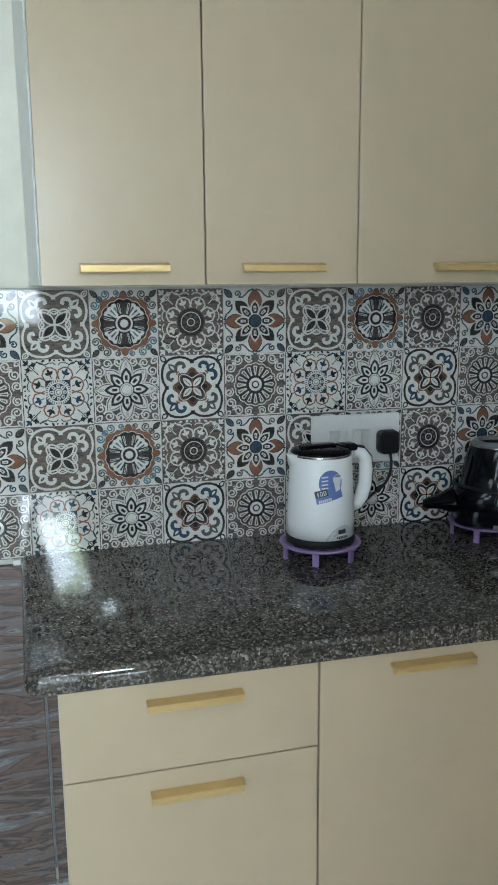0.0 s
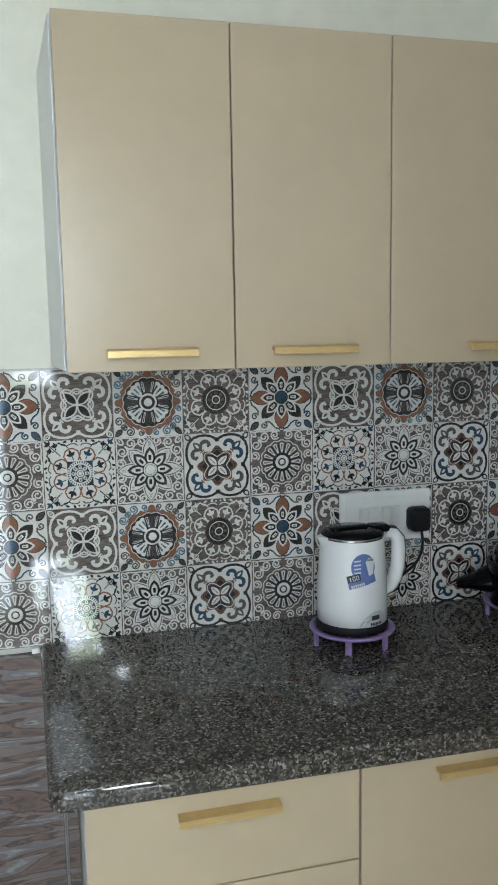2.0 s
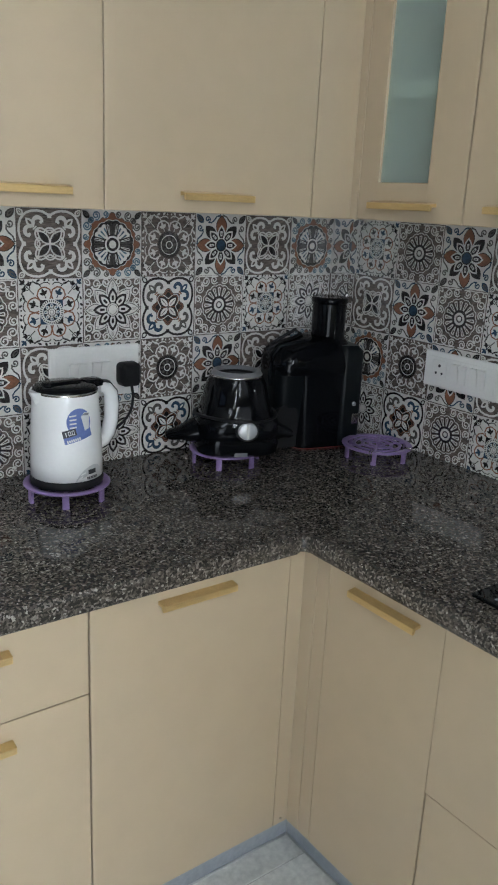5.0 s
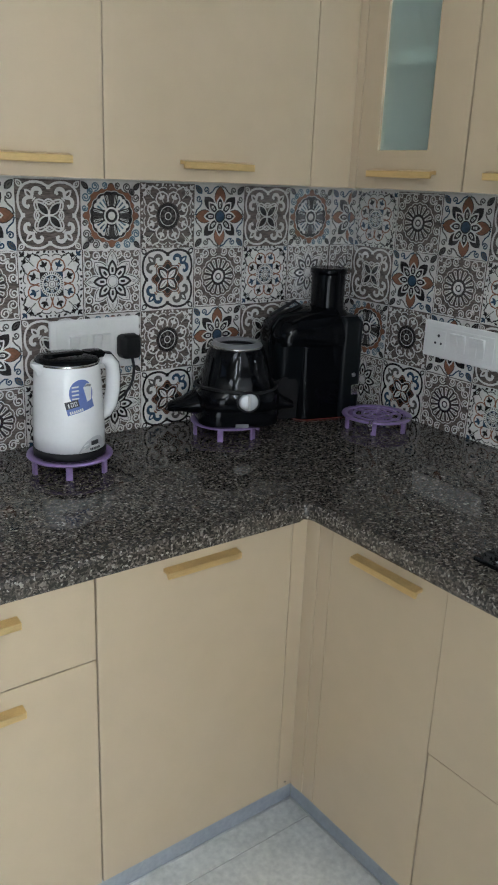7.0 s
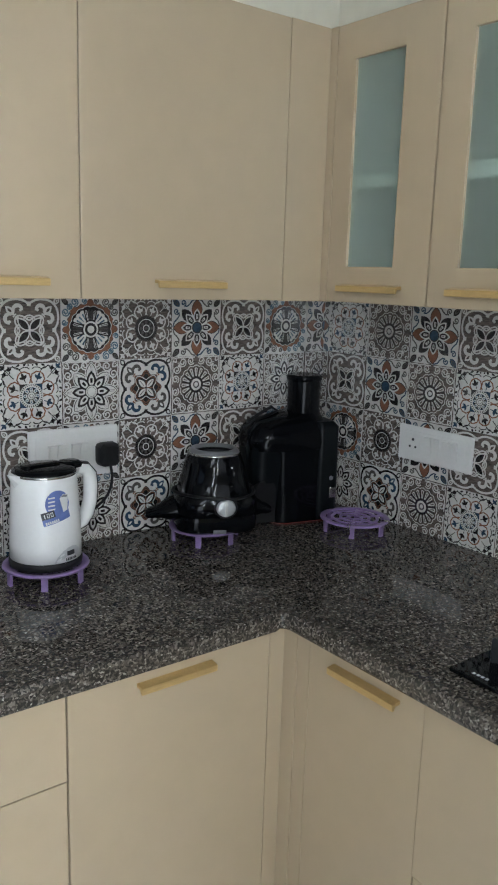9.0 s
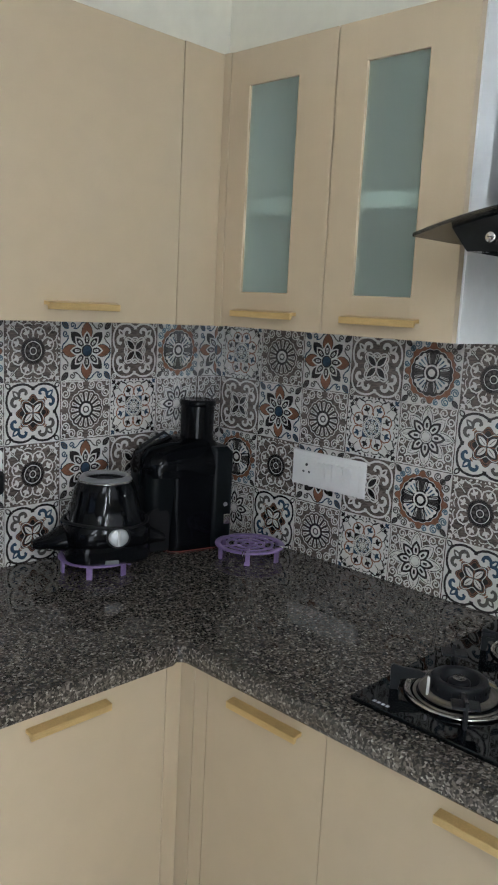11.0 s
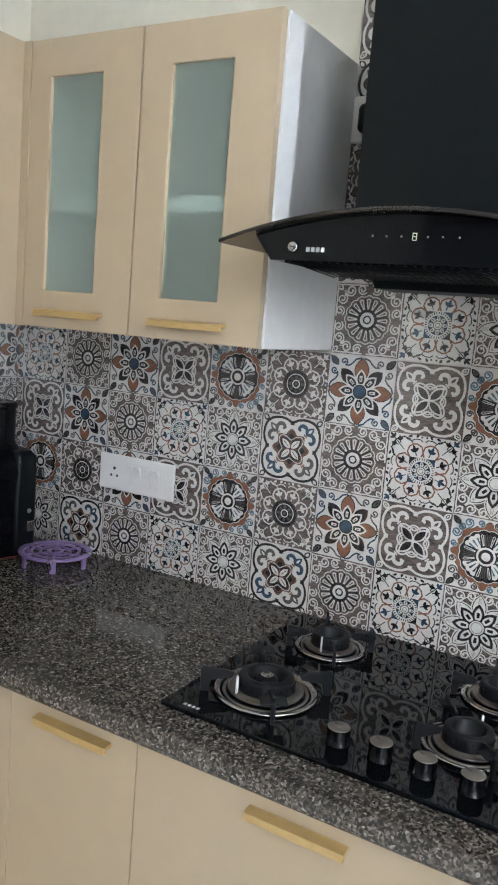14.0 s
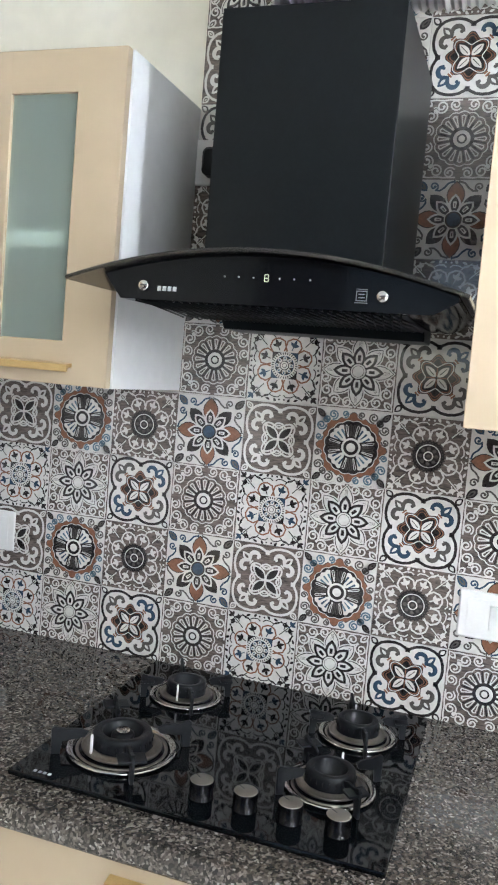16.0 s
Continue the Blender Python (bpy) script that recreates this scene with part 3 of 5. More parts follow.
# ---- hob ----
def hob():
    h = empty("gas_hob")
    tagged(h, "black glass four-burner gas hob set on the worktop", "gas hob")
    z = TOP + 0.001
    part("glass_plate", box(-0.485, -1.538, z, 0.048, -0.952, z + 0.008, 0.002), M["glass"], h, "glossy black tempered glass plate")
    zt = z + 0.0085
    for n, (x, y, s) in enumerate(((-0.345, -1.076, 0.86), (-0.094, -1.084, 0.66), (-0.302, -1.420, 0.69), (-0.098, -1.425, 0.66))):
        bu = part("burner", lathe([(0.0, 0.0), (0.058, 0), (0.058, 0.012), (0.0575, 0.031), (0.0555, 0.0365), (0.0535, 0.0380), (0.0415, 0.0380), (0.0395, 0.0365), (0.0385, 0.0125), (0, 0.012)], 40, (0, 0, 0)), M["iron"], h, "black ring burner head")
        bu.matrix_world = pose(x, y, zt, 0, 0, 20 * n) @ Matrix.Diagonal((s, s, 0.9, 1))
        part("drip_ring", lathe([(0.092, 0.0), (0.105, 0.0005), (0.107, 0.004), (0.103, 0.007), (0.095, 0.005), (0.092, 0.0)], 48), M["chrome"], bu, "polished steel outer drip ring")
        part("drip_tray", lathe([(0.058, 0.001), (0.092, 0.0008), (0.092, 0.002), (0.062, 0.004)], 40), M["black"], bu)
        part("inner_ring", lathe([(0.060, 0.004), (0.076, 0.006), (0.078, 0.009), (0.074, 0.010), (0.069, 0.008), (0.066, 0.012), (0.060, 0.013)], 48), M["steel"], bu, "worn brushed steel inner ring")
        part("middle_ring", lathe([(0.080, 0.001), (0.084, 0.004), (0.088, 0.0045), (0.089, 0.001)], 48), M["steel"], bu, "thin brushed steel ring")
        bm = None
        for k in range(24):
            a = 2 * math.pi * k / 24
            bm = box(0.0585 * math.cos(a) - 0.0012, 0.0585 * math.sin(a) - 0.0012, 0.022, 0.0585 * math.cos(a) + 0.0012, 0.0585 * math.sin(a) + 0.0012, 0.028, bm=bm)
        part("port_ring", bm, M["rubber"], bu)
        if n == 0:
            part("burner_cap", lathe([(0.0, 0.020), (0.022, 0.022), (0.022, 0.031), (0.016, 0.034), (0.010, 0.034), (0.008, 0.036), (0, 0.0365)], 28), M["iron"], bu, "small black inner burner cap")
            part("centre_disc", lathe([(0.0, 0.0362), (0.0145, 0.0364), (0.0135, 0.0378), (0, 0.0380)], 16), M["chrome"], bu, "grey metal centre disc")
        # igniter
        a = (2.6, 2.8, -0.9, -0.75)[n]
        part("igniter", lathe([(0, 0), (0.003, 0), (0.003, 0.036), (0.001, 0.038), (0, 0.038)], 10, (0.068 * math.cos(a), 0.068 * math.sin(a), 0.006)), M["white"], bu, "white ceramic igniter pin")
        # pan supports: four flat wings that stand over the ring
        for k in range(4):
            a = radians(90 * k + (35, 30, 40, 20)[n] - 20 * n)
            w = part("pan_support", prism([(0.066, 0.038), (0.080, 0.043), (0.108, 0.045), (0.130, 0.050), (0.135, 0.046), (0.135, 0.034), (0.134, -0.001), (0.118, -0.001), (0.114, 0.022), (0.072, 0.028)], "y", -0.0035, 0.0035, 0.0008), M["iron"], bu)
            w.matrix_local = Matrix.Rotation(a, 4, "Z")
            bm = box(0.098, -0.026, 0.036, 0.134, 0.026, 0.0405, 0.001)
            if k % 2 == (0, 1, 0, 1)[n]:
                q = part("support_plate", bm, M["iron"], bu, "flat grey cast support plate")
                q.matrix_local = Matrix.Rotation(a, 4, "Z")
            else:
                bm.free()
    for y in (-1.249, -1.319, -1.388, -1.459):
        k = part("knob", lathe([(0.0, 0), (0.0205, 0), (0.0205, 0.002), (0.0192, 0.0025), (0.0195, 0.029), (0.0188, 0.031), (0.0185, 0.0315)], 36), M["knob"], h, "black control knob")
        k.matrix_world = pose(-0.422, y, zt, 0, 0, -35) @ Matrix.Diagonal((0.94, 0.94, 0.86, 1))
        part("knob_cap", lathe([(0.0184, 0.0312), (0.0188, 0.032), (0.018, 0.033), (0, 0.033)], 36), M["knobtop"], k, "satin grey metal cap")
        part("pointer", box(-0.0006, 0.004, 0.0331, 0.0006, 0.017, 0.0336), M["ink"], k)
    for k in range(4):
        part("maker_mark", box(-0.4725, -0.994 - 0.0085 * k, zt - 0.0004, -0.4665, -0.989 - 0.0085 * k, zt + 0.0002), M["silver"], h)
    return h


hob()


# ---- switch plates ----
def switch_plate(name, label, m, w, h, socket_at, rockers):
    """Built flat in its own x (right), y (up), z (out)."""
    o = empty(name)
    o.matrix_world = m
    tagged(o, label, "switch plate", "switch plates")
    part("plate", box(-w / 2, -h / 2, 0, w / 2, h / 2, 0.010, 0.004, 3), M["white"], o)
    part("inset", box(-w / 2 + 0.016, -h / 2 + 0.014, 0.009, w / 2 - 0.016, h / 2 - 0.014, 0.0112, 0.0008), M["white"], o)
    for x in rockers:
        r = part("rocker", prism([(-0.0245, 0.0112), (-0.0245, 0.0126), (0.0, 0.0145), (0.0245, 0.0220), (0.0245, 0.0112)], "x", x - 0.0105, x + 0.0105, 0.0008), M["white"], o)
    if socket_at is not None:
        x = socket_at
        s = part("socket", box(x - 0.023, -0.0245, 0.0111, x + 0.023, 0.0245, 0.0122, 0.001), M["white"], o)
        for dx, dy, r in ((0, 0.0105, 0.0042), (-0.0095, -0.0085, 0.0034), (0.0095, -0.0085, 0.0034)):
            part("pin_hole", lathe([(0, 0), (r, 0), (r, 0.0004), (0, 0.0004)], 14, (x + dx, dy, 0.0121)), M["ink"], s)
    return o


def on_a(x, z, y=0.0):
    return Matrix(((1, 0, 0, x), (0, 0, -1, y), (0, 1, 0, z), (0, 0, 0, 1)))


def on_b(y, z, x=XB):
    return Matrix(((0, 0, -1, x), (-1, 0, 0, y), (0, 1, 0, z), (0, 0, 0, 1)))


pa = switch_plate("switch_plate", "white switch and socket plate on the tiles by the kettle", on_a(-0.722, 1.131), 0.23, 0.122, None, (-0.058, -0.036, 0.0, 0.022))
part("socket", box(0.046, -0.03, 0.0111, 0.1, 0.03, 0.0125, 0.001), M["white"], pa)
switch_plate("switch_plate", "white plate with a socket and four rocker switches", on_b(-0.441, 1.139), 0.238, 0.093, -0.068, (-0.017, 0.007, 0.042, 0.066))
switch_plate("switch_plate", "white switch plate on the tiles beside the hob", on_b(-1.69, 1.128), 0.238, 0.093, None, (-0.05, -0.026, 0.02, 0.044))
pc = switch_plate("switch_plate", "small white socket plate half hidden by the chimney", on_b(-0.992, 1.981), 0.09, 0.093, None, ())


def plug(m, label):
    o = empty("power_plug")
    o.matrix_world = m
    tagged(o, label, "plug")
    part("plug_body", loft([rounded(0, 0, 0.024, 0.026, 0.010, 0), rounded(0, 0, 0.026, 0.029, 0.012, 0.008), rounded(0, 0, 0.025, 0.028, 0.012, 0.030), rounded(0, 0.002, 0.018, 0.020, 0.010, 0.038)]), M["rubber"], o)
    return o


plug(on_a(-0.646, 1.124, -0.0126), "black three-pin plug in the wall socket")
plug(on_b(-1.0, 1.975, XB - 0.0115), "black plug behind the chimney")


def cable(name, label, pts, r=0.0034):
    cu = bpy.data.curves.new(name, "CURVE")
    cu.dimensions, cu.bevel_depth, cu.bevel_resolution, cu.resolution_u = "3D", r, 3, 8
    sp = cu.splines.new("BEZIER")
    sp.bezier_points.add(len(pts) - 1)
    for p, q in zip(sp.bezier_points, pts):
        p.co, p.handle_left_type, p.handle_right_type = q, "AUTO", "AUTO"
    cu.materials.append(M["rubber"])
    return tagged(new(name, cu), label, "cable")


cable("power_cable", "black kettle cable hanging from the plug", [(-0.646, -0.045, 1.098), (-0.645, -0.05, 1.07), (-0.66, -0.055, 1.03), (-0.70, -0.06, 1.0), (-0.75, -0.075, 0.97), (-0.80, -0.10, 0.945), (-0.84, -0.13, 0.9145)])


# ---- trivets ----
def trivet(rz):
    o = empty("trivet")
    tagged(o, "round purple plastic pot stand on stub legs", "trivet", "purple trivets")
    part("rim", lathe([(0.078, 0.030), (0.090, 0.030), (0.092, 0.0325), (0.091, 0.035), (0.077, 0.035), (0.076, 0.0325), (0.078, 0.030)], 48), M["purple"], o)
    for r0, r1 in ((0.056, 0.063), (0.034, 0.041), (0.014, 0.021)):
        part("ring", lathe([(r0, 0.031), (r1, 0.031), (r1 + 0.0005, 0.033), (r1, 0.0345), (r0, 0.0345), (r0 - 0.0005, 0.033), (r0, 0.031)], 40), M["purple"], o)
    for k in range(6):
        a = radians(60 * k + 12)
        sp = part("spoke", box(0.017, -0.0035, 0.0305, 0.08, 0.0035, 0.0342, 0.0008), M["purple"], o)
        sp.matrix_local = Matrix.Rotation(a, 4, "Z")
        lg = part("leg", box(0.080, -0.007, 0, 0.087, 0.007, 0.031, 0.0012), M["purple"], o)
        lg.matrix_local = Matrix.Rotation(a, 4, "Z")
    o.matrix_world = rz
    return o


t1 = trivet(pose(-0.872, -0.176, TOP, 0, 0, 232))
t2 = copy_thing(t1, pose(-0.432, -0.142, TOP, 0, 0, 212))
t3 = copy_thing(t1, pose(-0.060, -0.300, TOP, 0, 0, 208))
wr = empty("wire_rest")
tagged(wr, "thin wire legs clipped on the purple pot stand", "wire rest")
for a in (3.75, 5.15):
    b = None
    for d in (-0.035, 0.035):
        x, y = 0.084 * math.cos(a + d), 0.084 * math.sin(a + d)
        b = tube([(-0.06 + x * 0.86, -0.30 + y * 0.86, TOP + 0.036), (-0.06 + x * 1.1, -0.30 + y * 1.1, TOP + 0.0375), (-0.06 + x * 1.14, -0.30 + y * 1.14, TOP + 0.030), (-0.06 + x * 1.1, -0.30 + y * 1.1, TOP + 0.012)], 0.0014, 6, b)
    part("wire", b, M["chrome"], wr)


# ---- kettle ----
def kettle():
    o = empty("electric_kettle")
    tagged(o, "white electric kettle with black lid on a purple stand", "kettle")
    part("base_ring", lathe([(0, 0), (0.070, 0), (0.076, 0.002), (0.0775, 0.010), (0.0765, 0.018), (0.0755, 0.019), (0.0, 0.019)], 48), M["rubber"], o, "black base ring")
    part("body", lathe([(0.0, 0.019), (0.0752, 0.019), (0.0752, 0.05), (0.0735, 0.10), (0.0705, 0.155), (0.0675, 0.196), (0.0665, 0.198), (0, 0.198)], 64), M["kettle"], o, "glossy white tapering jug")
    part("collar", lathe([(0.0672, 0.1975), (0.0677, 0.200), (0.0672, 0.2025), (0.06, 0.203)], 48), M["chrome"], o, "thin steel collar")
    part("lid", lathe([(0.0665, 0.2027), (0.066, 0.207), (0.060, 0.2115), (0.04, 0.2145), (0, 0.2155)], 48), M["black"], o, "black domed lid")
    part("lid_grip", loft([rounded(-0.008, 0.0, 0.044, 0.017, 0.012, 0.212), rounded(-0.008, 0.0, 0.042, 0.014, 0.010, 0.219), rounded(-0.008, 0, 0.036, 0.010, 0.008, 0.2205)]), M["black"], o)
    part("spout", loft([[(-0.060, 0.020, 0.178), (-0.060, -0.020, 0.178), (-0.069, -0.003, 0.176), (-0.069, 0.003, 0.176)], [(-0.058, 0.024, 0.202), (-0.058, -0.024, 0.202), (-0.082, -0.004, 0.2035), (-0.082, 0.004, 0.2035)]]), M["kettle"], o)
    # D-shaped handle
    pts = [(0.052, 0, 0.196), (0.075, 0, 0.199), (0.097, 0, 0.195), (0.110, 0, 0.180), (0.113, 0, 0.155), (0.111, 0, 0.12), (0.103, 0, 0.092), (0.090, 0, 0.076), (0.073, 0, 0.070)]

    def strip(off, w, th, p0, p1):
        secs = []
        for i in range(p0, p1):
            a, c, d = Vector(pts[max(i - 1, 0)]), Vector(pts[i]), Vector(pts[min(i + 1, len(pts) - 1)])
            tn = (d - a).normalized()
            nr = Vector((-tn.z, 0, tn.x)) * -1
            secs.append([c + nr * (off + th * math.cos(q)) + Vector((0, w * math.sin(q), 0)) for q in (2 * math.pi * k / 14 for k in range(14))])
        return loft(secs)
    part("handle", strip(0, 0.0185, 0.0145, 1, 9), M["kettle"], o, "white D-shaped handle")
    part("handle_back", strip(-0.0108, 0.013, 0.0045, 0, 9), M["rubber"], o, "black strip along the handle")
    part("hinge", loft([rounded(0.062, 0, 0.022, 0.020, 0.012, 0.2025), rounded(0.064, 0, 0.024, 0.019, 0.012, 0.211), rounded(0.060, 0, 0.020, 0.015, 0.010, 0.2165)]), M["black"], o, "black lid hinge above the handle")

    def jug(v):
        prof = ((0.0, 0.0752), (0.05, 0.0752), (0.10, 0.0735), (0.155, 0.0705), (0.196, 0.0675))
        for (a, ra), (c, rc) in zip(prof, prof[1:]):
            if v <= c:
                return ra + (rc - ra) * (v - a) / (c - a)
        return 0.0675

    # curved decals that follow the jug
    def decal(name, outline, material, off, label="", parent=None):
        b = bmesh.new()
        vs = []
        for u, v in outline:
            r = jug(v) + off
            a = u / 0.075
            vs.append((r * math.cos(a), r * math.sin(a), v))
        cu = sum(p[0] for p in outline) / len(outline)
        cv = sum(p[1] for p in outline) / len(outline)
        r = jug(cv) + off
        ce = b.verts.new((r * math.cos(cu / 0.075), r * math.sin(cu / 0.075), cv))
        vv = [b.verts.new(p) for p in vs]
        mid = []
        for u, v in outline:
            u, v = (u + cu) / 2, (v + cv) / 2
            r = jug(v) + off
            mid.append(b.verts.new((r * math.cos(u / 0.075), r * math.sin(u / 0.075), v)))
        for i in range(len(vv)):
            j = (i + 1) % len(vv)
            b.faces.new((vv[i], vv[j], mid[j], mid[i]))
            b.faces.new((mid[i], mid[j], ce))
        return part(name, b, material, parent or o, label)

    def quad(u0, v0, w, h, tilt=0.0, n=6):
        c, s = math.cos(tilt), math.sin(tilt)
        pts2 = [(w * k / n, 0) for k in range(n)] + [(w, h * k / 2) for k in range(2)] + [(w - w * k / n, h) for k in range(n)] + [(0, h - h * k / 2) for k in range(2)]
        return [(u0 + x * c - y * s, v0 + x * s + y * c) for x, y in pts2]
    U = -0.128
    st = decal("sticker_disc", [(U + 0.0275 * math.cos(2 * math.pi * k / 36), 0.147 + 0.028 * math.sin(2 * math.pi * k / 36)) for k in range(36)], M["skyblue"], 0.0004, "round blue product sticker")
    decal("sticker_band", quad(U - 0.031, 0.101, 0.062, 0.020, 0.24), M["skyblue"], 0.0007)
    decal("sticker_jug_picture", [(U + 0.004, 0.158), (U + 0.012, 0.166), (U + 0.026, 0.164), (U + 0.025, 0.158), (U + 0.022, 0.132), (U + 0.012, 0.128)], M["pale"], 0.0010)
    decal("sticker_lid_picture", [(U + 0.006, 0.160), (U + 0.014, 0.165), (U + 0.024, 0.163), (U + 0.022, 0.159)], M["grey"], 0.0013)
    decal("sticker_readout", quad(U - 0.034, 0.114, 0.029, 0.015, 0.24), M["ink"], 0.0012)
    for k in range(4):
        decal("sticker_line", quad(U - 0.021, 0.158 - 0.008 * k, 0.015, 0.003, 0.1), M["pale"], 0.0010)
    for k in range(7):
        decal("maker_mark", quad(U - 0.026 + 0.0042 * k, 0.1035 + 0.00103 * k, 0.003, 0.006, 0.24, 2), M["pale"], 0.0012)
    for k in range(3):
        u0, v0 = U - 0.0305 + 0.0075 * k, 0.1175 + 0.0018 * k
        if k == 0:
            decal("readout_digit", quad(u0 + 0.002, v0, 0.0018, 0.009, 0.24, 2), M["pale"], 0.0016)
        else:
            for du, dv, w, hh in ((0, 0, 0.0012, 0.009), (0.0042, 0.001, 0.0012, 0.009), (0, 0, 0.005, 0.0013), (-0.0018, 0.0078, 0.005, 0.0013)):
                decal("readout_digit", quad(u0 + du, v0 + dv, w, hh, 0.24, 2), M["pale"], 0.0016)
    P = -0.100
    decal("control_patch", [(P - 0.040, 0.0195), (P - 0.034, 0.030), (P - 0.022, 0.043), (P - 0.008, 0.050), (P + 0.004, 0.052), (P + 0.016, 0.049), (P + 0.026, 0.040), (P + 0.033, 0.028), (P + 0.036, 0.0195)], M["silver"], 0.0006, "silver-grey arched control patch")
    decal("control_display", quad(P - 0.011, 0.033, 0.020, 0.010, 0.0), M["ink"], 0.0012)
    for k in range(7):
        decal("maker_mark", quad(P - 0.014 + 0.0042 * k, 0.0225, 0.003, 0.0055, 0.0, 2), M["ink"], 0.0012)
    for cu, cv, r in ((-0.052, 0.138, 0.010), (-0.060, 0.122, 0.009), (-0.050, 0.108, 0.011), (-0.056, 0.093, 0.008)):
        b = bmesh.new()
        for k in range(16):
            a0, a1 = 0.36 * k, 0.36 * (k + 1)
            vs = []
            for a, rr in ((a0, r), (a1, r), (a1, r - 0.0012), (a0, r - 0.0012)):
                u, v = cu + rr * 0.7 * math.cos(a) * (1 - a / 12), cv + rr * math.sin(a) * (1 - a / 12)
                R = jug(v) + 0.0006
                vs.append(b.verts.new((R * math.cos(u / 0.075), R * math.sin(u / 0.075), v)))
            b.faces.new(vs)
        part("scroll_print", b, M["grey"], o)
    o.matrix_world = pose(-0.872, -0.176, TOP + 0.0352, 0, 0, 6)
    return o


kettle()


# ---- mixer grinder base ----
def mixer_base():
    o = empty("mixer_grinder_base")
    tagged(o, "glossy black mixer grinder base with silver ring and dial", "mixer grinder")
    part("foot", loft([rounded(0, 0, 0.088, 0.080, 0.045, 0.0), rounded(0, 0, 0.096, 0.087, 0.048, 0.006), rounded(0, 0, 0.099, 0.089, 0.05, 0.03), rounded(0, 0, 0.096, 0.087, 0.05, 0.045)]), M["black"], o)
    part("body", loft([rounded(0, 0, 0.090, 0.084, 0.05, 0.040), rounded(0, 0, 0.100, 0.092, 0.06, 0.055), rounded(0, 0, 0.099, 0.091, 0.062, 0.085), rounded(0, 0, 0.086, 0.083, 0.066, 0.100), rounded(0, 0, 0.077, 0.075, 0.066, 0.140), rounded(0, 0, 0.070, 0.068, 0.062, 0.178), rounded(0, 0, 0.0625, 0.0615, 0.060, 0.198)]), M["black"], o, "tapered glossy black housing")
    for sx, k in ((-1, 1.0), (1, 0.72)):
        rings = []
        for x, w, y, z, hh in ((0.07, 0.056, 0, 0.056, 0.040), (0.10, 0.048, -0.006, 0.053, 0.033), (0.13, 0.034, -0.010, 0.048, 0.019), (0.155, 0.026, -0.012, 0.043, 0.014), (0.168, 0.017, -0.012, 0.041, 0.009)):
            rings.append([(sx * (0.07 + (x - 0.07) * k), w * math.cos(a) + y, z + hh * math.sin(a)) for a in (2 * math.pi * q / 16 for q in range(16))])
        part("side_wing", loft(rings), M["black"], o)
    part("top_ring", lathe([(0.0620, 0.195), (0.0642, 0.197), (0.0644, 0.200), (0.0625, 0.202), (0.0600, 0.2015)], 48), M["chrome"], o, "polished silver top ring")
    part("jar_rim", lathe([(0.0615, 0.201), (0.056, 0.210), (0.049, 0.211), (0.046, 0.206), (0.046, 0.198)], 48), M["grey"], o, "bevelled grey jar rim")
    part("jar_seat", lathe([(0.047, 0.206), (0.045, 0.196), (0.03, 0.188), (0.0, 0.187)], 36), M["rubber"], o)
    part("coupler", lathe([(0.0, 0.187), (0.016, 0.187), (0.014, 0.197), (0.006, 0.199), (0, 0.199)], 12), M["rubber"], o)
    d = part("dial", lathe([(0.0, 0), (0.023, 0), (0.0225, 0.006), (0.018, 0.009), (0, 0.0095)], 32), M["silver"], o, "round silver speed dial")
    d.matrix_local = Matrix.Translation((0.012, -0.0905, 0.073)) @ Matrix.Rotation(radians(90), 4, "X")
    part("dial_bezel", lathe([(0.0232, 0.0), (0.028, 0.0), (0.0275, 0.004), (0.0240, 0.005), (0.0232, 0.002)], 32), M["rubber"], d, "dark ring round the dial")
    part("dial_grip", box(-0.003, -0.020, 0.008, 0.003, 0.020, 0.0125, 0.001), M["pale"], d)
    for k, x in enumerate((-0.036, -0.02, 0.02, 0.036)):
        part("dial_mark", box(x - 0.004, -0.0822, 0.020, x + 0.004, -0.0810, 0.0225), M["grey"], o)
    part("front_lug", box(-0.016, -0.088, 0.002, 0.016, -0.078, 0.014, 0.002), M["grey"], o)
    for k in range(3):
        part("maker_mark", box(0.006 + 0.009 * k, -0.0655, 0.168, 0.0135 + 0.009 * k, -0.063, 0.173), M["pale"], o)
    part("wound_cord", tube([(0.098 * math.cos(a), 0.094 * math.sin(a), 0.097 + 0.004 * math.sin(2 * a)) for a in (2 * math.pi * k / 40 for k in range(41))], 0.0042, 8), M["rubber"], o, "black power cord wound round the base")
    o.matrix_world = pose(-0.415, -0.150, TOP + 0.0352, 0, 0, -24) @ Matrix.Diagonal((1.03, 1.03, 0.94, 1))
    return o


mixer_base()


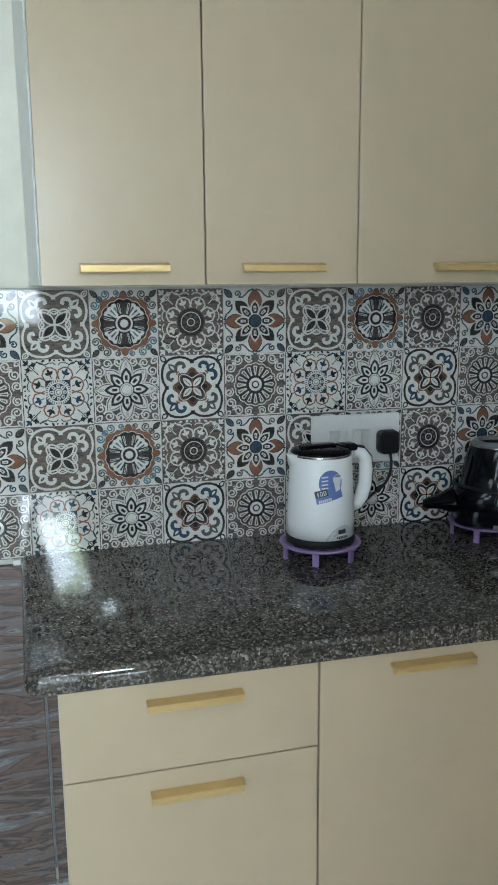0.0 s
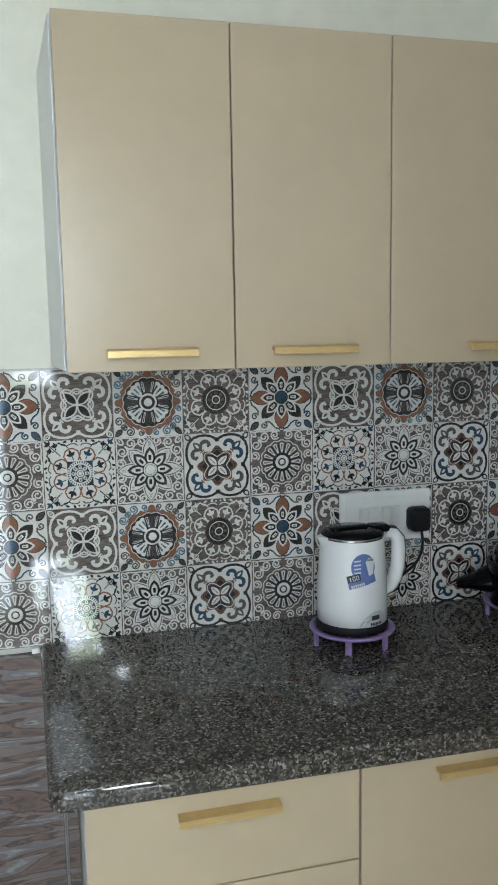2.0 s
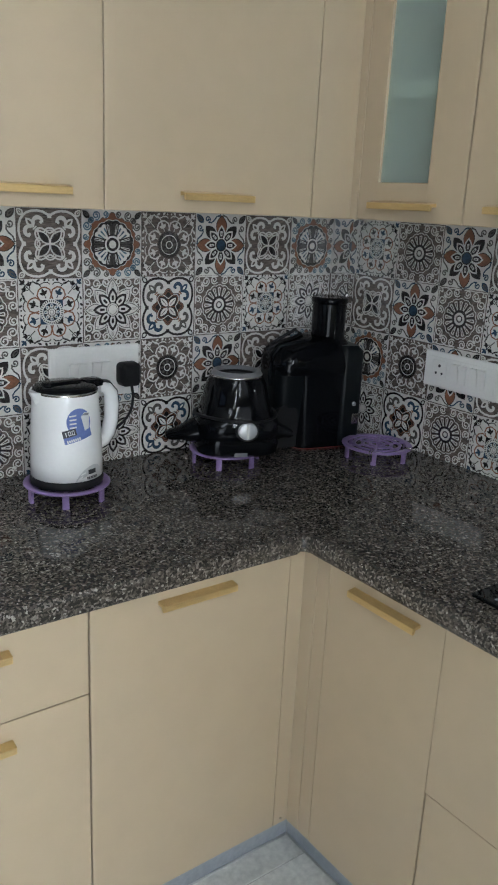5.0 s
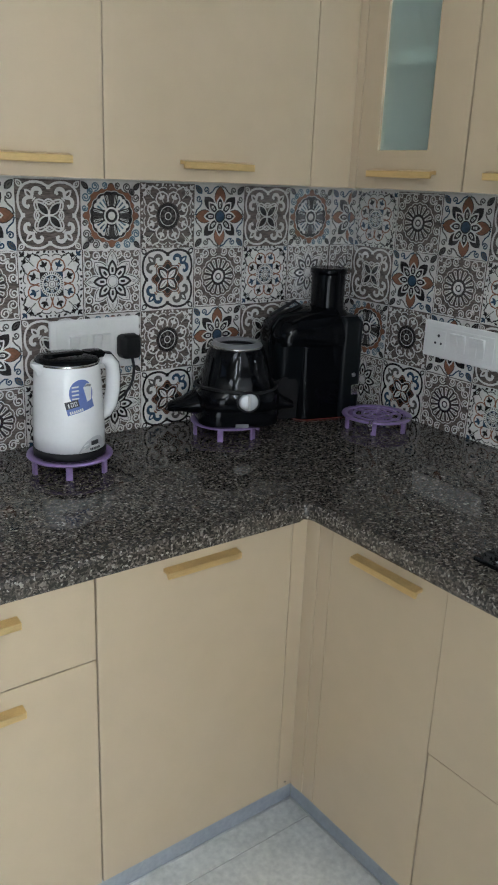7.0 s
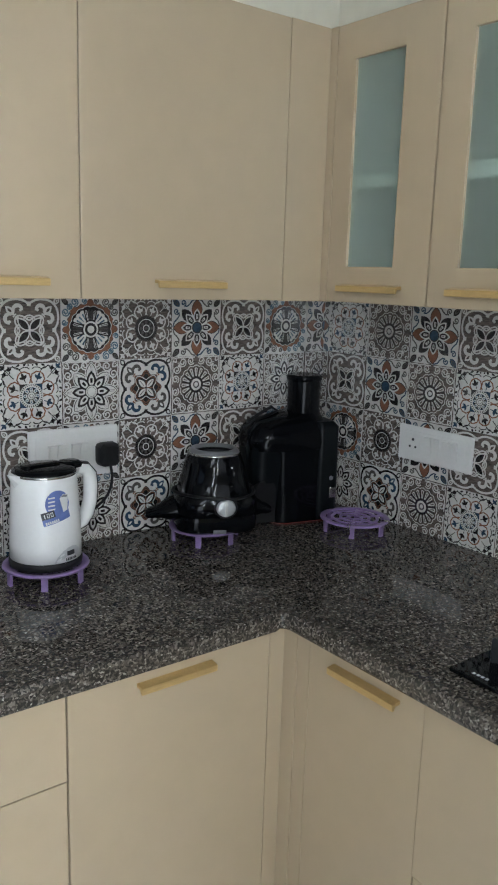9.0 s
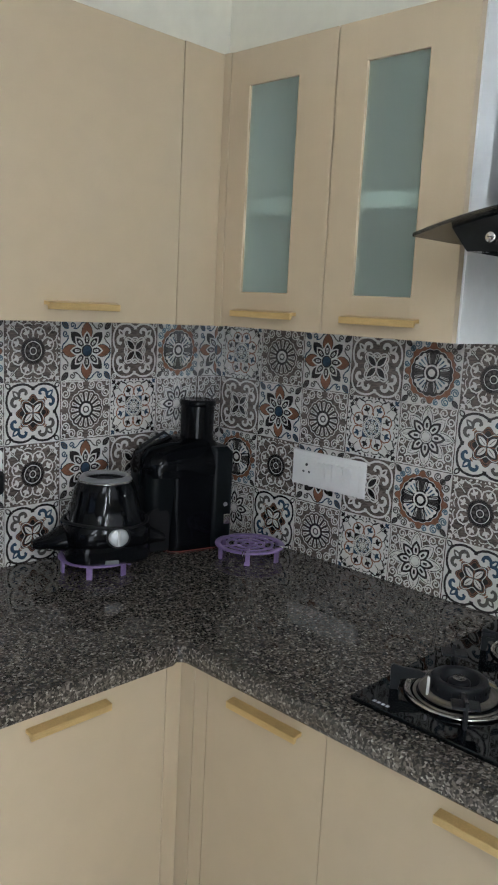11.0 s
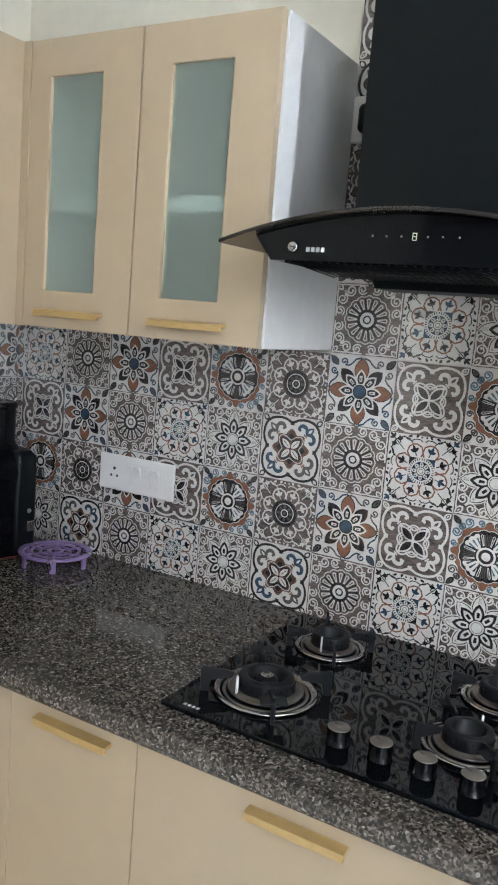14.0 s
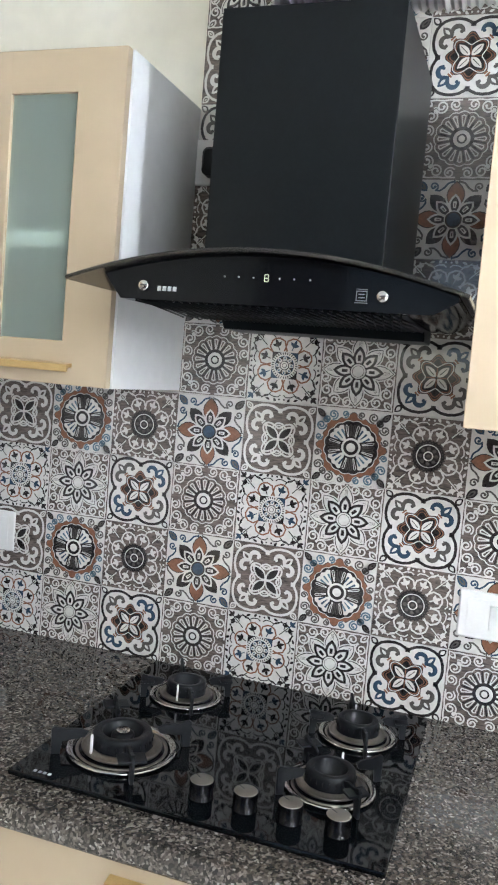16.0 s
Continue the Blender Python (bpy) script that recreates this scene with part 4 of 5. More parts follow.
# ---- juicer ----
def juicer():
    o = empty("juice_extractor")
    tagged(o, "tall black centrifugal juicer standing in the corner", "juicer")
    part("motor_body", loft([rounded(0.03, 0, 0.085, 0.075, 0.035, 0.004), rounded(0.03, 0, 0.087, 0.077, 0.035, 0.02), rounded(0.03, 0, 0.085, 0.076, 0.035, 0.16), rounded(0.03, 0, 0.088, 0.078, 0.035, 0.20)]), M["black"], o, "glossy black motor housing")
    part("base_foot", loft([rounded(0.03, 0, 0.080, 0.070, 0.033, 0.0), rounded(0.03, 0, 0.083, 0.073, 0.033, 0.005)]), M["red"], o, "thin red base edge")
    part("front_column", loft([rounded(0.096, -0.03, 0.030, 0.052, 0.014, 0.006), rounded(0.096, -0.03, 0.032, 0.054, 0.014, 0.02), rounded(0.096, -0.03, 0.031, 0.053, 0.014, 0.262), rounded(0.090, -0.024, 0.026, 0.048, 0.014, 0.276)]), M["blackmat"], o)
    # pulp container with an arched cut below
    part("pulp_container", loft([rounded(-0.068, 0, 0.045, 0.060, 0.028, 0.006), rounded(-0.066, 0, 0.046, 0.064, 0.03, 0.06), rounded(-0.064, 0, 0.050, 0.070, 0.033, 0.18), rounded(-0.064, 0, 0.053, 0.074, 0.035, 0.225)]), M["blackmat"], o)
    part("lid", loft([rounded(0.0, 0, 0.117, 0.080, 0.05, 0.203), rounded(0.0, 0, 0.119, 0.082, 0.05, 0.222), rounded(0.001, 0, 0.114, 0.078, 0.05, 0.252), rounded(0.006, 0, 0.102, 0.066, 0.05, 0.272), rounded(0.03, 0, 0.070, 0.054, 0.045, 0.286), rounded(0.04, 0, 0.05, 0.045, 0.04, 0.296)]), M["black"], o, "smoky glossy domed lid")
    part("feed_chute", lathe([(0.048, 0.280), (0.044, 0.300), (0.0445, 0.385), (0.044, 0.387), (0.0, 0.387)], 36, (0.052, -0.004, 0)), M["black"], o, "round black feed chute")
    part("pusher", lathe([(0.0455, 0.379), (0.0485, 0.383), (0.0485, 0.392), (0.045, 0.396), (0.03, 0.394), (0, 0.394)], 36, (0.052, -0.004, 0)), M["black"], o, "black food pusher with flared rim")
    part("locking_arm", tube([(-0.120, -0.03, 0.17), (-0.122, -0.03, 0.21), (-0.118, -0.03, 0.25), (-0.10, -0.032, 0.272), (-0.05, -0.035, 0.281), (-0.01, -0.04, 0.284)], 0.006, 8), M["blackmat"], o)
    part("cord", tube([(-0.13, -0.02, 0.262), (-0.09, -0.01, 0.279), (-0.05, 0.0, 0.287), (-0.02, 0.01, 0.297), (-0.035, 0.015, 0.307), (-0.07, 0.01, 0.291), (-0.11, 0.0, 0.273)], 0.0045, 8), M["rubber"], o, "coiled black cord lying on the lid")
    part("arched_recess", prism([(-0.112, 0.01)] + [(-0.082 + 0.030 * math.cos(a), 0.10 + 0.024 * math.sin(a)) for a in (math.pi - math.pi * k / 8 for k in range(9))] + [(-0.052, 0.01)], "y", -0.0668, -0.05), M["rubber"], o)
    b = part("switch", box(-0.010, -0.004, -0.014, 0.010, 0.004, 0.014, 0.002), M["chrome"], o, "silver rocker switch")
    b.matrix_local = Matrix.Translation((0.108, -0.0855, 0.082))
    k = part("indicator", lathe([(0, 0), (0.006, 0), (0.005, 0.003), (0, 0.004)], 16), M["grey"], o)
    k.matrix_local = Matrix.Translation((0.104, -0.084, 0.122)) @ Matrix.Rotation(radians(90), 4, "X")
    o.matrix_world = pose(-0.150, -0.105, TOP + 0.0005, 0, 0, -14)
    return o


juicer()


# ---- printed wall tiles ----
INK = ["t_taupe", "t_cream", "t_dark", "t_rust", "t_blue", "t_grey", "t_sky"]
TA, CR, DK, RU, BL, GR, SK = range(7)


class Tile:
    """One printed square, 1 wide, drawn from thin inlaid shapes in its ink colours."""

    def __init__(self, ground):
        self.bm, self.ground, self.level = bmesh.new(), ground, 0
        box(-0.497, -0.497, -0.03, 0.497, 0.497, 0, bm=self.bm)
        for f in self.bm.faces:
            f.material_index = ground

    def fill(self, pts, ink, lv):
        z = 0.0007 * lv
        f = self.bm.faces.new([self.bm.verts.new((max(-0.496, min(0.496, x)), max(-0.496, min(0.496, y)), z)) for x, y in pts])
        f.material_index = ink
        f.normal_update()
        if f.normal.z < 0:
            f.normal_flip()

    def line(self, pts, w, ink, lv, closed=False, taper=False):
        n = len(pts)
        lo, hi = [], []
        for i in range(n):
            a = pts[(i - 1) % n] if closed or i else pts[i]
            b = pts[(i + 1) % n] if closed or i < n - 1 else pts[i]
            dx, dy = b[0] - a[0], b[1] - a[1]
            d = math.hypot(dx, dy) or 1
            k = w / 2 * (1 - 0.6 * i / n if taper else 1)
            lo.append((pts[i][0] - dy / d * k, pts[i][1] + dx / d * k))
            hi.append((pts[i][0] + dy / d * k, pts[i][1] - dx / d * k))
        for i in range(n if closed else n - 1):
            j = (i + 1) % n
            self.fill([lo[i], lo[j], hi[j], hi[i]], ink, lv)

    def disc(self, x, y, r, ink, lv, n=20):
        self.fill([(x + r * math.cos(2 * math.pi * k / n), y + r * math.sin(2 * math.pi * k / n)) for k in range(n)], ink, lv)

    def ring(self, x, y, r, w, ink, lv, n=24):
        self.line([(x + r * math.cos(2 * math.pi * k / n), y + r * math.sin(2 * math.pi * k / n)) for k in range(n)], w, ink, lv, True)

    def petal(self, a, r0, r1, w, ink, lv, point=0.6, x=0, y=0):
        """A leaf along the angle a from r0 to r1, w wide."""
        c, s = math.cos(a), math.sin(a)
        out = []
        for k in range(7):
            u = k / 6
            out.append((r0 + (r1 - r0) * u, w / 2 * math.sin(math.pi * u ** point) ** 0.8 if 0 < u < 1 else 0))
        pts = out + [(p, -q) for p, q in out[-2:0:-1]]
        self.fill([(x + p * c - q * s, y + p * s + q * c) for p, q in pts], ink, lv)

    def curl(self, x, y, r, a0, turns, w, ink, lv, hand=1, n=None):
        """A scroll that winds inwards from radius r."""
        n = n or int(12 * turns)
        self.line([(x + r * (1 - 0.8 * k / n) * math.cos(a0 + hand * 2 * math.pi * turns * k / n), y + r * (1 - 0.8 * k / n) * math.sin(a0 + hand * 2 * math.pi * turns * k / n)) for k in range(n + 1)], w, ink, lv, False, True)

    def done(self, name):
        me = bpy.data.meshes.new(name)
        self.bm.transform(Matrix.Diagonal((T, T, T, 1)))
        self.bm.to_mesh(me)
        self.bm.free()
        for k in INK:
            me.materials.append(M[k])
        return me


def polar(f, n=64):
    return [(f(a) * math.cos(a), f(a) * math.sin(a)) for a in (2 * math.pi * k / n for k in range(n))]


def quads():
    return [(sx, sy, math.atan2(sy, sx)) for sx, sy in ((1, 1), (-1, 1), (-1, -1), (1, -1))]


def arc(x, y, r, a0, a1, n=10):
    return [(x + r * math.cos(a0 + (a1 - a0) * k / n), y + r * math.sin(a0 + (a1 - a0) * k / n)) for k in range(n + 1)]


def scaled(pts, k):
    return [(k * x, k * y) for x, y in pts]


def lily(t, a, r, ink, core, band, lv, size=1.0):
    """A heraldic lily that points outwards along the angle a, its collar at the radius r."""
    cx, cy = r * math.cos(a), r * math.sin(a)
    s = size
    t.petal(a, 0.01, 0.182 * s, 0.098 * s, ink, lv, 0.85, cx, cy)
    t.petal(a, 0.065 * s, 0.145 * s, 0.034 * s, core, lv + 1, 0.85, cx, cy)
    for h in (-1, 1):
        b = a + h * 1.22
        px, py = cx + 0.092 * s * math.cos(b), cy + 0.092 * s * math.sin(b)
        n = 13
        outer = [(px + 0.082 * s * math.cos(b + h * u), py + 0.082 * s * math.sin(b + h * u)) for u in (-2.6 + 3.9 * k / n for k in range(n + 1))]
        inner = [(px + (0.024 + 0.024 * abs(k / n - 0.5) ** 1.2 * 2) * s * math.cos(b + h * u), py + (0.024 + 0.024 * abs(k / n - 0.5) ** 1.2 * 2) * s * math.sin(b + h * u)) for k, u in ((k, -2.6 + 3.9 * k / n) for k in range(n + 1))]
        for i in range(n):
            t.fill([outer[i], outer[i + 1], inner[i + 1], inner[i]], ink, lv)
        t.disc(*inner[-1], 0.021 * s, ink, lv + 1, 10)
    c, n2 = (math.cos(a), math.sin(a)), (-math.sin(a), math.cos(a))
    for d, w in ((0.004, 0.034), (-0.030, 0.026)):
        t.line([(cx + d * c[0] + w * n2[0], cy + d * c[1] + w * n2[1]), (cx + d * c[0] - w * n2[0], cy + d * c[1] - w * n2[1])], 0.022, band, lv + 2)
    t.petal(a + math.pi, 0.03, 0.085, 0.05, ink, lv, 0.8, cx, cy)


def fleur(light):
    """Four-lobed frame tied at the middles, a lily in each lobe, round a pointed four-petal star."""
    t = Tile(CR if light else TA)
    fr, w = (DK, 0.038) if light else (CR, 0.034)
    for sx, sy, a in quads():
        lobe = [(0.385, 0.0), (0.415, 0.035), (0.448, 0.10), (0.462, 0.18), (0.455, 0.27), (0.43, 0.345), (0.392, 0.392)]
        pts = lobe + [(q, p) for p, q in lobe[-2::-1]]
        t.line([(sx * p, sy * q) for p, q in pts], w, fr, 1)
        lk = (BL if sx * sy > 0 else GR) if light else CR
        lily(t, a, 0.315 if light else 0.312, lk, CR if light else TA, RU if light else CR, 2, 1.08)
        t.petal(a, 0.555, 0.685, 0.088, fr, 2, 0.85)
        t.petal(a, 0.585, 0.660, 0.046, CR if light else TA, 3, 0.85)
        if not light:
            t.petal(a, 0.60, 0.645, 0.020, CR, 4, 0.85)
    for k in range(4):
        a = math.pi / 2 * k
        x, y = math.cos(a), math.sin(a)
        for d in (0.375, 0.412):
            t.line([(d * x - 0.030 * y, d * y + 0.030 * x), (d * x + 0.030 * y, d * y - 0.030 * x)], 0.026, fr, 3)
    if light:
        star = polar(lambda a: 0.262 + 0.030 * math.cos(8 * a) + 0.008 * math.cos(4 * a), 80)
        t.fill(star, RU, 1)
        t.line(star, 0.010, DK, 2, True)
        t.fill(scaled(star, 0.92), DK, 2)
        t.line(scaled(star, 0.83), 0.012, RU, 3, True)
    # pointed square with concave sides, crossed by eight narrow leaves
    sq = polar(lambda a: 0.215 - 0.065 * math.cos(4 * a), 64)
    t.line(scaled(sq, 1.02 if not light else 0.92), 0.024 if not light else 0.012, CR, 5, True)
    for k in range(4):
        a, b = math.pi / 2 * k + math.pi / 4, math.pi / 2 * k
        if light:
            t.petal(a, 0.014, 0.205, 0.092, CR, 6, 0.9)
            t.line([(0.05 * math.cos(a), 0.05 * math.sin(a)), (0.17 * math.cos(a), 0.17 * math.sin(a))], 0.010, DK, 7)
            t.line([(0.02 * math.cos(b), 0.02 * math.sin(b)), (0.13 * math.cos(b), 0.13 * math.sin(b))], 0.012, RU, 5)
        else:
            t.petal(a, 0.0, 0.275, 0.140, CR, 6, 0.9)
            t.petal(a, 0.022, 0.240, 0.096, DK, 7, 0.9)
            t.line(arc(0.130 * math.cos(b), 0.130 * math.sin(b), 0.095, b - 2.0, b + 2.0, 14), 0.024, CR, 5)
            t.line(arc(0.140 * math.cos(b), 0.140 * math.sin(b), 0.055, b - 2.2, b + 2.2, 10), 0.014, CR, 5)
    return t.done("tile_lily_light" if light else "tile_lily_dark")


def spiral(t, x, y, r, a0, turns, w, ink, lv, hand=1):
    """A thin scroll with a round eye."""
    n = int(16 * turns)
    pts = [(x + r * (1 - 0.72 * k / n) * math.cos(a0 + hand * 2 * math.pi * turns * k / n), y + r * (1 - 0.72 * k / n) * math.sin(a0 + hand * 2 * math.pi * turns * k / n)) for k in range(n + 1)]
    t.line(pts, w, ink, lv)
    t.disc(*pts[-1], w * 0.85, ink, lv + 1, 8)


def wedge(t, a, r0, r1, w0, w1, ink, lv, tip=0.02):
    c, s = math.cos(a), math.sin(a)
    t.fill([(r0 * c - w0 * s / 2, r0 * s + w0 * c / 2), (r0 * c + w0 * s / 2, r0 * s - w0 * c / 2), (r1 * c + w1 * s / 2, r1 * s - w1 * c / 2), ((r1 + tip) * c, (r1 + tip) * s), (r1 * c - w1 * s / 2, r1 * s + w1 * c / 2)], ink, lv)


def corner_leaf(t, a, ink, core, lv=2, r0=0.50, r1=0.68, w=0.085):
    t.petal(a, r0, r1, w, ink, lv, 0.85)
    t.petal(a, r0 + 0.03, r1 - 0.025, w * 0.55, core, lv + 1, 0.85)
    t.petal(a, r0 + 0.06, r1 - 0.05, w * 0.22, ink, lv + 2, 0.85)


def scroll_corners(t, ink, w, second=None):
    """Scrolls that fill each corner and run to the middle of the sides."""
    for sx, sy, a in quads():
        h = sx * sy
        i2 = second if second is not None else ink
        spiral(t, sx * 0.395, sy * 0.275, 0.082, a + h * 1.2, 1.45, w, ink, 1, h)
        spiral(t, sx * 0.275, sy * 0.395, 0.082, a - h * 1.2, 1.45, w, ink, 1, -h)
        spiral(t, sx * 0.418, sy * 0.108, 0.072, a + h * 3.4, 1.4, w, i2, 1, -h)
        spiral(t, sx * 0.108, sy * 0.418, 0.072, a - h * 3.4, 1.4, w, i2, 1, h)
        t.line([(sx * 0.47, sy * 0.43), (sx * 0.478, sy * 0.36), (sx * 0.47, sy * 0.25), (sx * 0.478, sy * 0.18), (sx * 0.475, sy * 0.03)], w, ink, 1)
        t.line([(sx * 0.43, sy * 0.47), (sx * 0.36, sy * 0.478), (sx * 0.25, sy * 0.47), (sx * 0.18, sy * 0.478), (sx * 0.03, sy * 0.475)], w, ink, 1)


def lotus():
    t = Tile(TA)
    scroll_corners(t, CR, 0.020)
    for sx, sy, a in quads():
        corner_leaf(t, a, CR, TA, 2, 0.53, 0.69, 0.095)
        t.line([(sx * 0.44, sy * 0.12), (sx * 0.37, sy * 0.20), (sx * 0.37, sy * 0.25)], 0.014, CR, 1)
        t.line([(sx * 0.12, sy * 0.44), (sx * 0.20, sy * 0.37), (sx * 0.25, sy * 0.37)], 0.014, CR, 1)
    for lv, off, r1, w in ((2, math.pi / 4, 0.445, 0.235), (5, 0, 0.485, 0.225)):
        for k in range(4):
            a = off + math.pi / 2 * k
            t.petal(a, 0.08, r1, w, CR, lv, 1.0)
            t.petal(a, 0.09, r1 - 0.018, w * 0.86, DK, lv + 1, 1.0)
            t.petal(a, 0.09, r1 - 0.030, w * 0.76, CR, lv + 2, 1.0)
            for d in (-0.07, 0.0, 0.07):
                t.line([(0.30 * math.cos(a + d), 0.30 * math.sin(a + d)), ((r1 - 0.07) * math.cos(a + d * 0.4), (r1 - 0.07) * math.sin(a + d * 0.4))], 0.005, GR, lv + 2.5)
    for k in range(8):
        a = math.pi / 4 * k
        t.petal(a, 0.05, 0.352, 0.185, CR, 8, 1.0)
        t.petal(a, 0.05, 0.336, 0.160, DK, 9, 1.0)
        t.petal(a, 0.07, 0.300, 0.112, GR, 9.5, 1.0)
        t.petal(a, 0.07, 0.282, 0.096, CR, 10, 1.0)
        wedge(t, a, 0.140, 0.215, 0.036, 0.044, DK, 11, 0.0)
    t.disc(0, 0, 0.112, DK, 12, 28)
    t.disc(0, 0, 0.098, CR, 13, 28)
    t.ring(0, 0, 0.076, 0.007, GR, 14, 24)
    return t.done("tile_lotus")


def flower():
    t = Tile(CR)
    for sx, sy, a in quads():
        ink = BL if sx * sy < 0 else GR
        h = sx * sy
        corner_leaf(t, a, ink if sx * sy < 0 else DK, GR, 2, 0.50, 0.69, 0.105)
        for f in (0, 1):
            def at(p, q):
                return (sx * p, sy * q) if f else (sx * q, sy * p)
            t.line([at(0.475, 0.04), at(0.455, 0.10), at(0.395, 0.15), at(0.36, 0.20), at(0.365, 0.255)], 0.024, ink, 1)
            spiral(t, *at(0.412, 0.275), 0.056, (a + math.pi) + (-0.5 if (f == 1) == (h > 0) else 0.5), 1.15, 0.022, ink, 1, h if f else -h)
            t.petal(0 if f else math.pi / 2, -0.03, 0.03, 0.02, ink, 2, 0.9, *at(0.475, 0.03))
    for k in range(8):
        a = math.pi / 4 * k
        odd = k % 2
        r1 = 0.450 if odd else 0.485
        lv = 2 if odd else 5
        t.petal(a, 0.12, r1, 0.205 if odd else 0.225, DK if not odd else CR, lv, 1.05)
        t.petal(a, 0.125, r1 - 0.014, 0.185 if odd else 0.203, DK if odd else RU, lv + 1, 1.05)
    for k in range(8):
        a = math.pi / 4 * k
        t.petal(a, 0.06, 0.325, 0.150, CR, 8, 1.0)
        t.petal(a, 0.08, 0.292, 0.104, DK, 9, 1.0)
        wedge(t, a, 0.145, 0.225, 0.034, 0.046, CR, 10, 0.006)
        wedge(t, a, 0.160, 0.205, 0.012, 0.018, GR, 11, 0.0)
    t.disc(0, 0, 0.116, CR, 12, 24)
    t.disc(0, 0, 0.104, DK, 13, 24)
    t.disc(0, 0, 0.084, BL, 14, 24)
    return t.done("tile_flower")


def rosette():
    t = Tile(CR)
    for sx, sy, a in quads():
        h = sx * sy
        ink = SK if h < 0 else GR
        corner_leaf(t, a, DK, GR, 6, 0.535, 0.69, 0.085)
        for f in (0, 1):
            g = h if f else -h

            def at(p, q):
                return (sx * p, sy * q) if f else (sx * q, sy * p)
            for p, q, r, tu in ((0.420, 0.268, 0.066, 1.5), (0.440, 0.110, 0.048, 1.3), (0.360, 0.350, 0.046, 1.1)):
                x, y = at(p, q)
                t.disc(x, y, r + 0.012, CR, 5, 16)
                spiral(t, x, y, r, a + g * 2.2, tu, 0.021, ink, 6, g)
    band = polar(lambda a: 0.435 + 0.026 * math.cos(8 * a) + 0.018 * math.cos(16 * a), 120)
    t.fill(band, GR, 2)
    t.fill(scaled(band, 0.975), RU, 3)
    rim = polar(lambda a: 0.340 + 0.020 * abs(math.cos(8 * a + math.pi / 2)), 120)
    t.fill(scaled(rim, 1.03), CR, 7)
    t.fill(rim, DK, 8)
    for k in range(4):
        a, b = math.pi / 2 * k + math.pi / 4, math.pi / 2 * k
        t.fill([(0.10 * math.cos(a), 0.10 * math.sin(a))] + [((0.308 + 0.020 * abs(math.cos(4.5 * u))) * math.cos(a + u * 0.40), (0.308 + 0.020 * abs(math.cos(4.5 * u))) * math.sin(a + u * 0.40)) for u in (-1 + 2 * i / 18 for i in range(19))], CR, 9)
        for d in (-0.25, 0.0, 0.25):
            wedge(t, a + d, 0.165, 0.270, 0.010, 0.030, SK if k % 2 else BL, 10, 0.008)
        for d in (-0.27, -0.09, 0.09, 0.27):
            p, q = (0.15, b + d * 1.15), (0.292, b + d)
            t.line([(p[0] * math.cos(p[1] - 0.035), p[0] * math.sin(p[1] - 0.035)), (q[0] * math.cos(q[1] - 0.05), q[0] * math.sin(q[1] - 0.05)), ((q[0] + 0.016) * math.cos(q[1]), (q[0] + 0.016) * math.sin(q[1])), (q[0] * math.cos(q[1] + 0.05), q[0] * math.sin(q[1] + 0.05)), (p[0] * math.cos(p[1] + 0.035), p[0] * math.sin(p[1] + 0.035))], 0.009, CR if abs(d) > 0.2 else GR, 9)
    t.disc(0, 0, 0.128, CR, 11, 28)
    t.disc(0, 0, 0.100, DK, 12, 28)
    t.disc(0, 0, 0.060, CR, 13, 20)
    return t.done("tile_rosette")


def sprig(t, x, y, a, size, ink, lv):
    """Three leaves on a short stem."""
    for d in (-1.0, 0, 1.0):
        t.petal(a + d, -0.010, size * (1.1 if d == 0 else 0.85), size * 0.50, ink, lv, 0.85, x, y)
    t.line([(x - size * 0.75 * math.cos(a), y - size * 0.75 * math.sin(a)), (x, y)], 0.014, ink, lv)


def trellis(t, rib, outer, leaf, w, accent):
    """Eight long cells round the centre, corner cells and edge scrolls, a sprig in each."""
    for k in range(8):
        a = math.pi / 4 * k + math.pi / 8
        cell = [(0.185, -0.055), (0.235, -0.098), (0.315, -0.108), (0.375, -0.055), (0.390, 0.0)]
        pts = cell + [(p, -q) for p, q in cell[-2::-1]]
        t.line([(p * math.cos(a) - q * math.sin(a), p * math.sin(a) + q * math.cos(a)) for p, q in pts], w, rib, 1)
        sprig(t, 0.285 * math.cos(a), 0.285 * math.sin(a), a, 0.088, accent if k % 3 == 1 else leaf, 2)
    for sx, sy, a in quads():
        t.line([(0.265 * sx, 0.265 * sy), (0.48 * sx, 0.48 * sy)], w * 0.6, outer, 1)
        sprig(t, 0.425 * sx, 0.425 * sy, a, 0.076, accent if sx * sy > 0 else leaf, 3)
        for f in (0, 1):
            def at(p, q):
                return (sx * p, sy * q) if f else (sx * q, sy * p)
            turn = (0.55 if (f == 1) == (sx * sy > 0) else -0.55)
            t.line([at(0.02, 0.405), at(0.055, 0.435), at(0.12, 0.432), at(0.175, 0.405), at(0.24, 0.42), at(0.285, 0.462)], w * 0.65, outer, 2)
            t.line([at(0.375, 0.155), at(0.425, 0.20), at(0.445, 0.275), at(0.435, 0.345), at(0.395, 0.395)], w * 0.65, outer, 2)
            sprig(t, *at(0.335, 0.395), a + turn, 0.064, leaf, 3)
            t.petal(a + turn * 2.2, -0.025, 0.055, 0.036, outer, 3, 0.85, *at(0.10, 0.470))
            t.petal(a - turn * 2.2, -0.025, 0.045, 0.032, outer, 3, 0.85, *at(0.19, 0.468))
            t.disc(*at(0.035, 0.468), 0.014, outer, 3, 8)


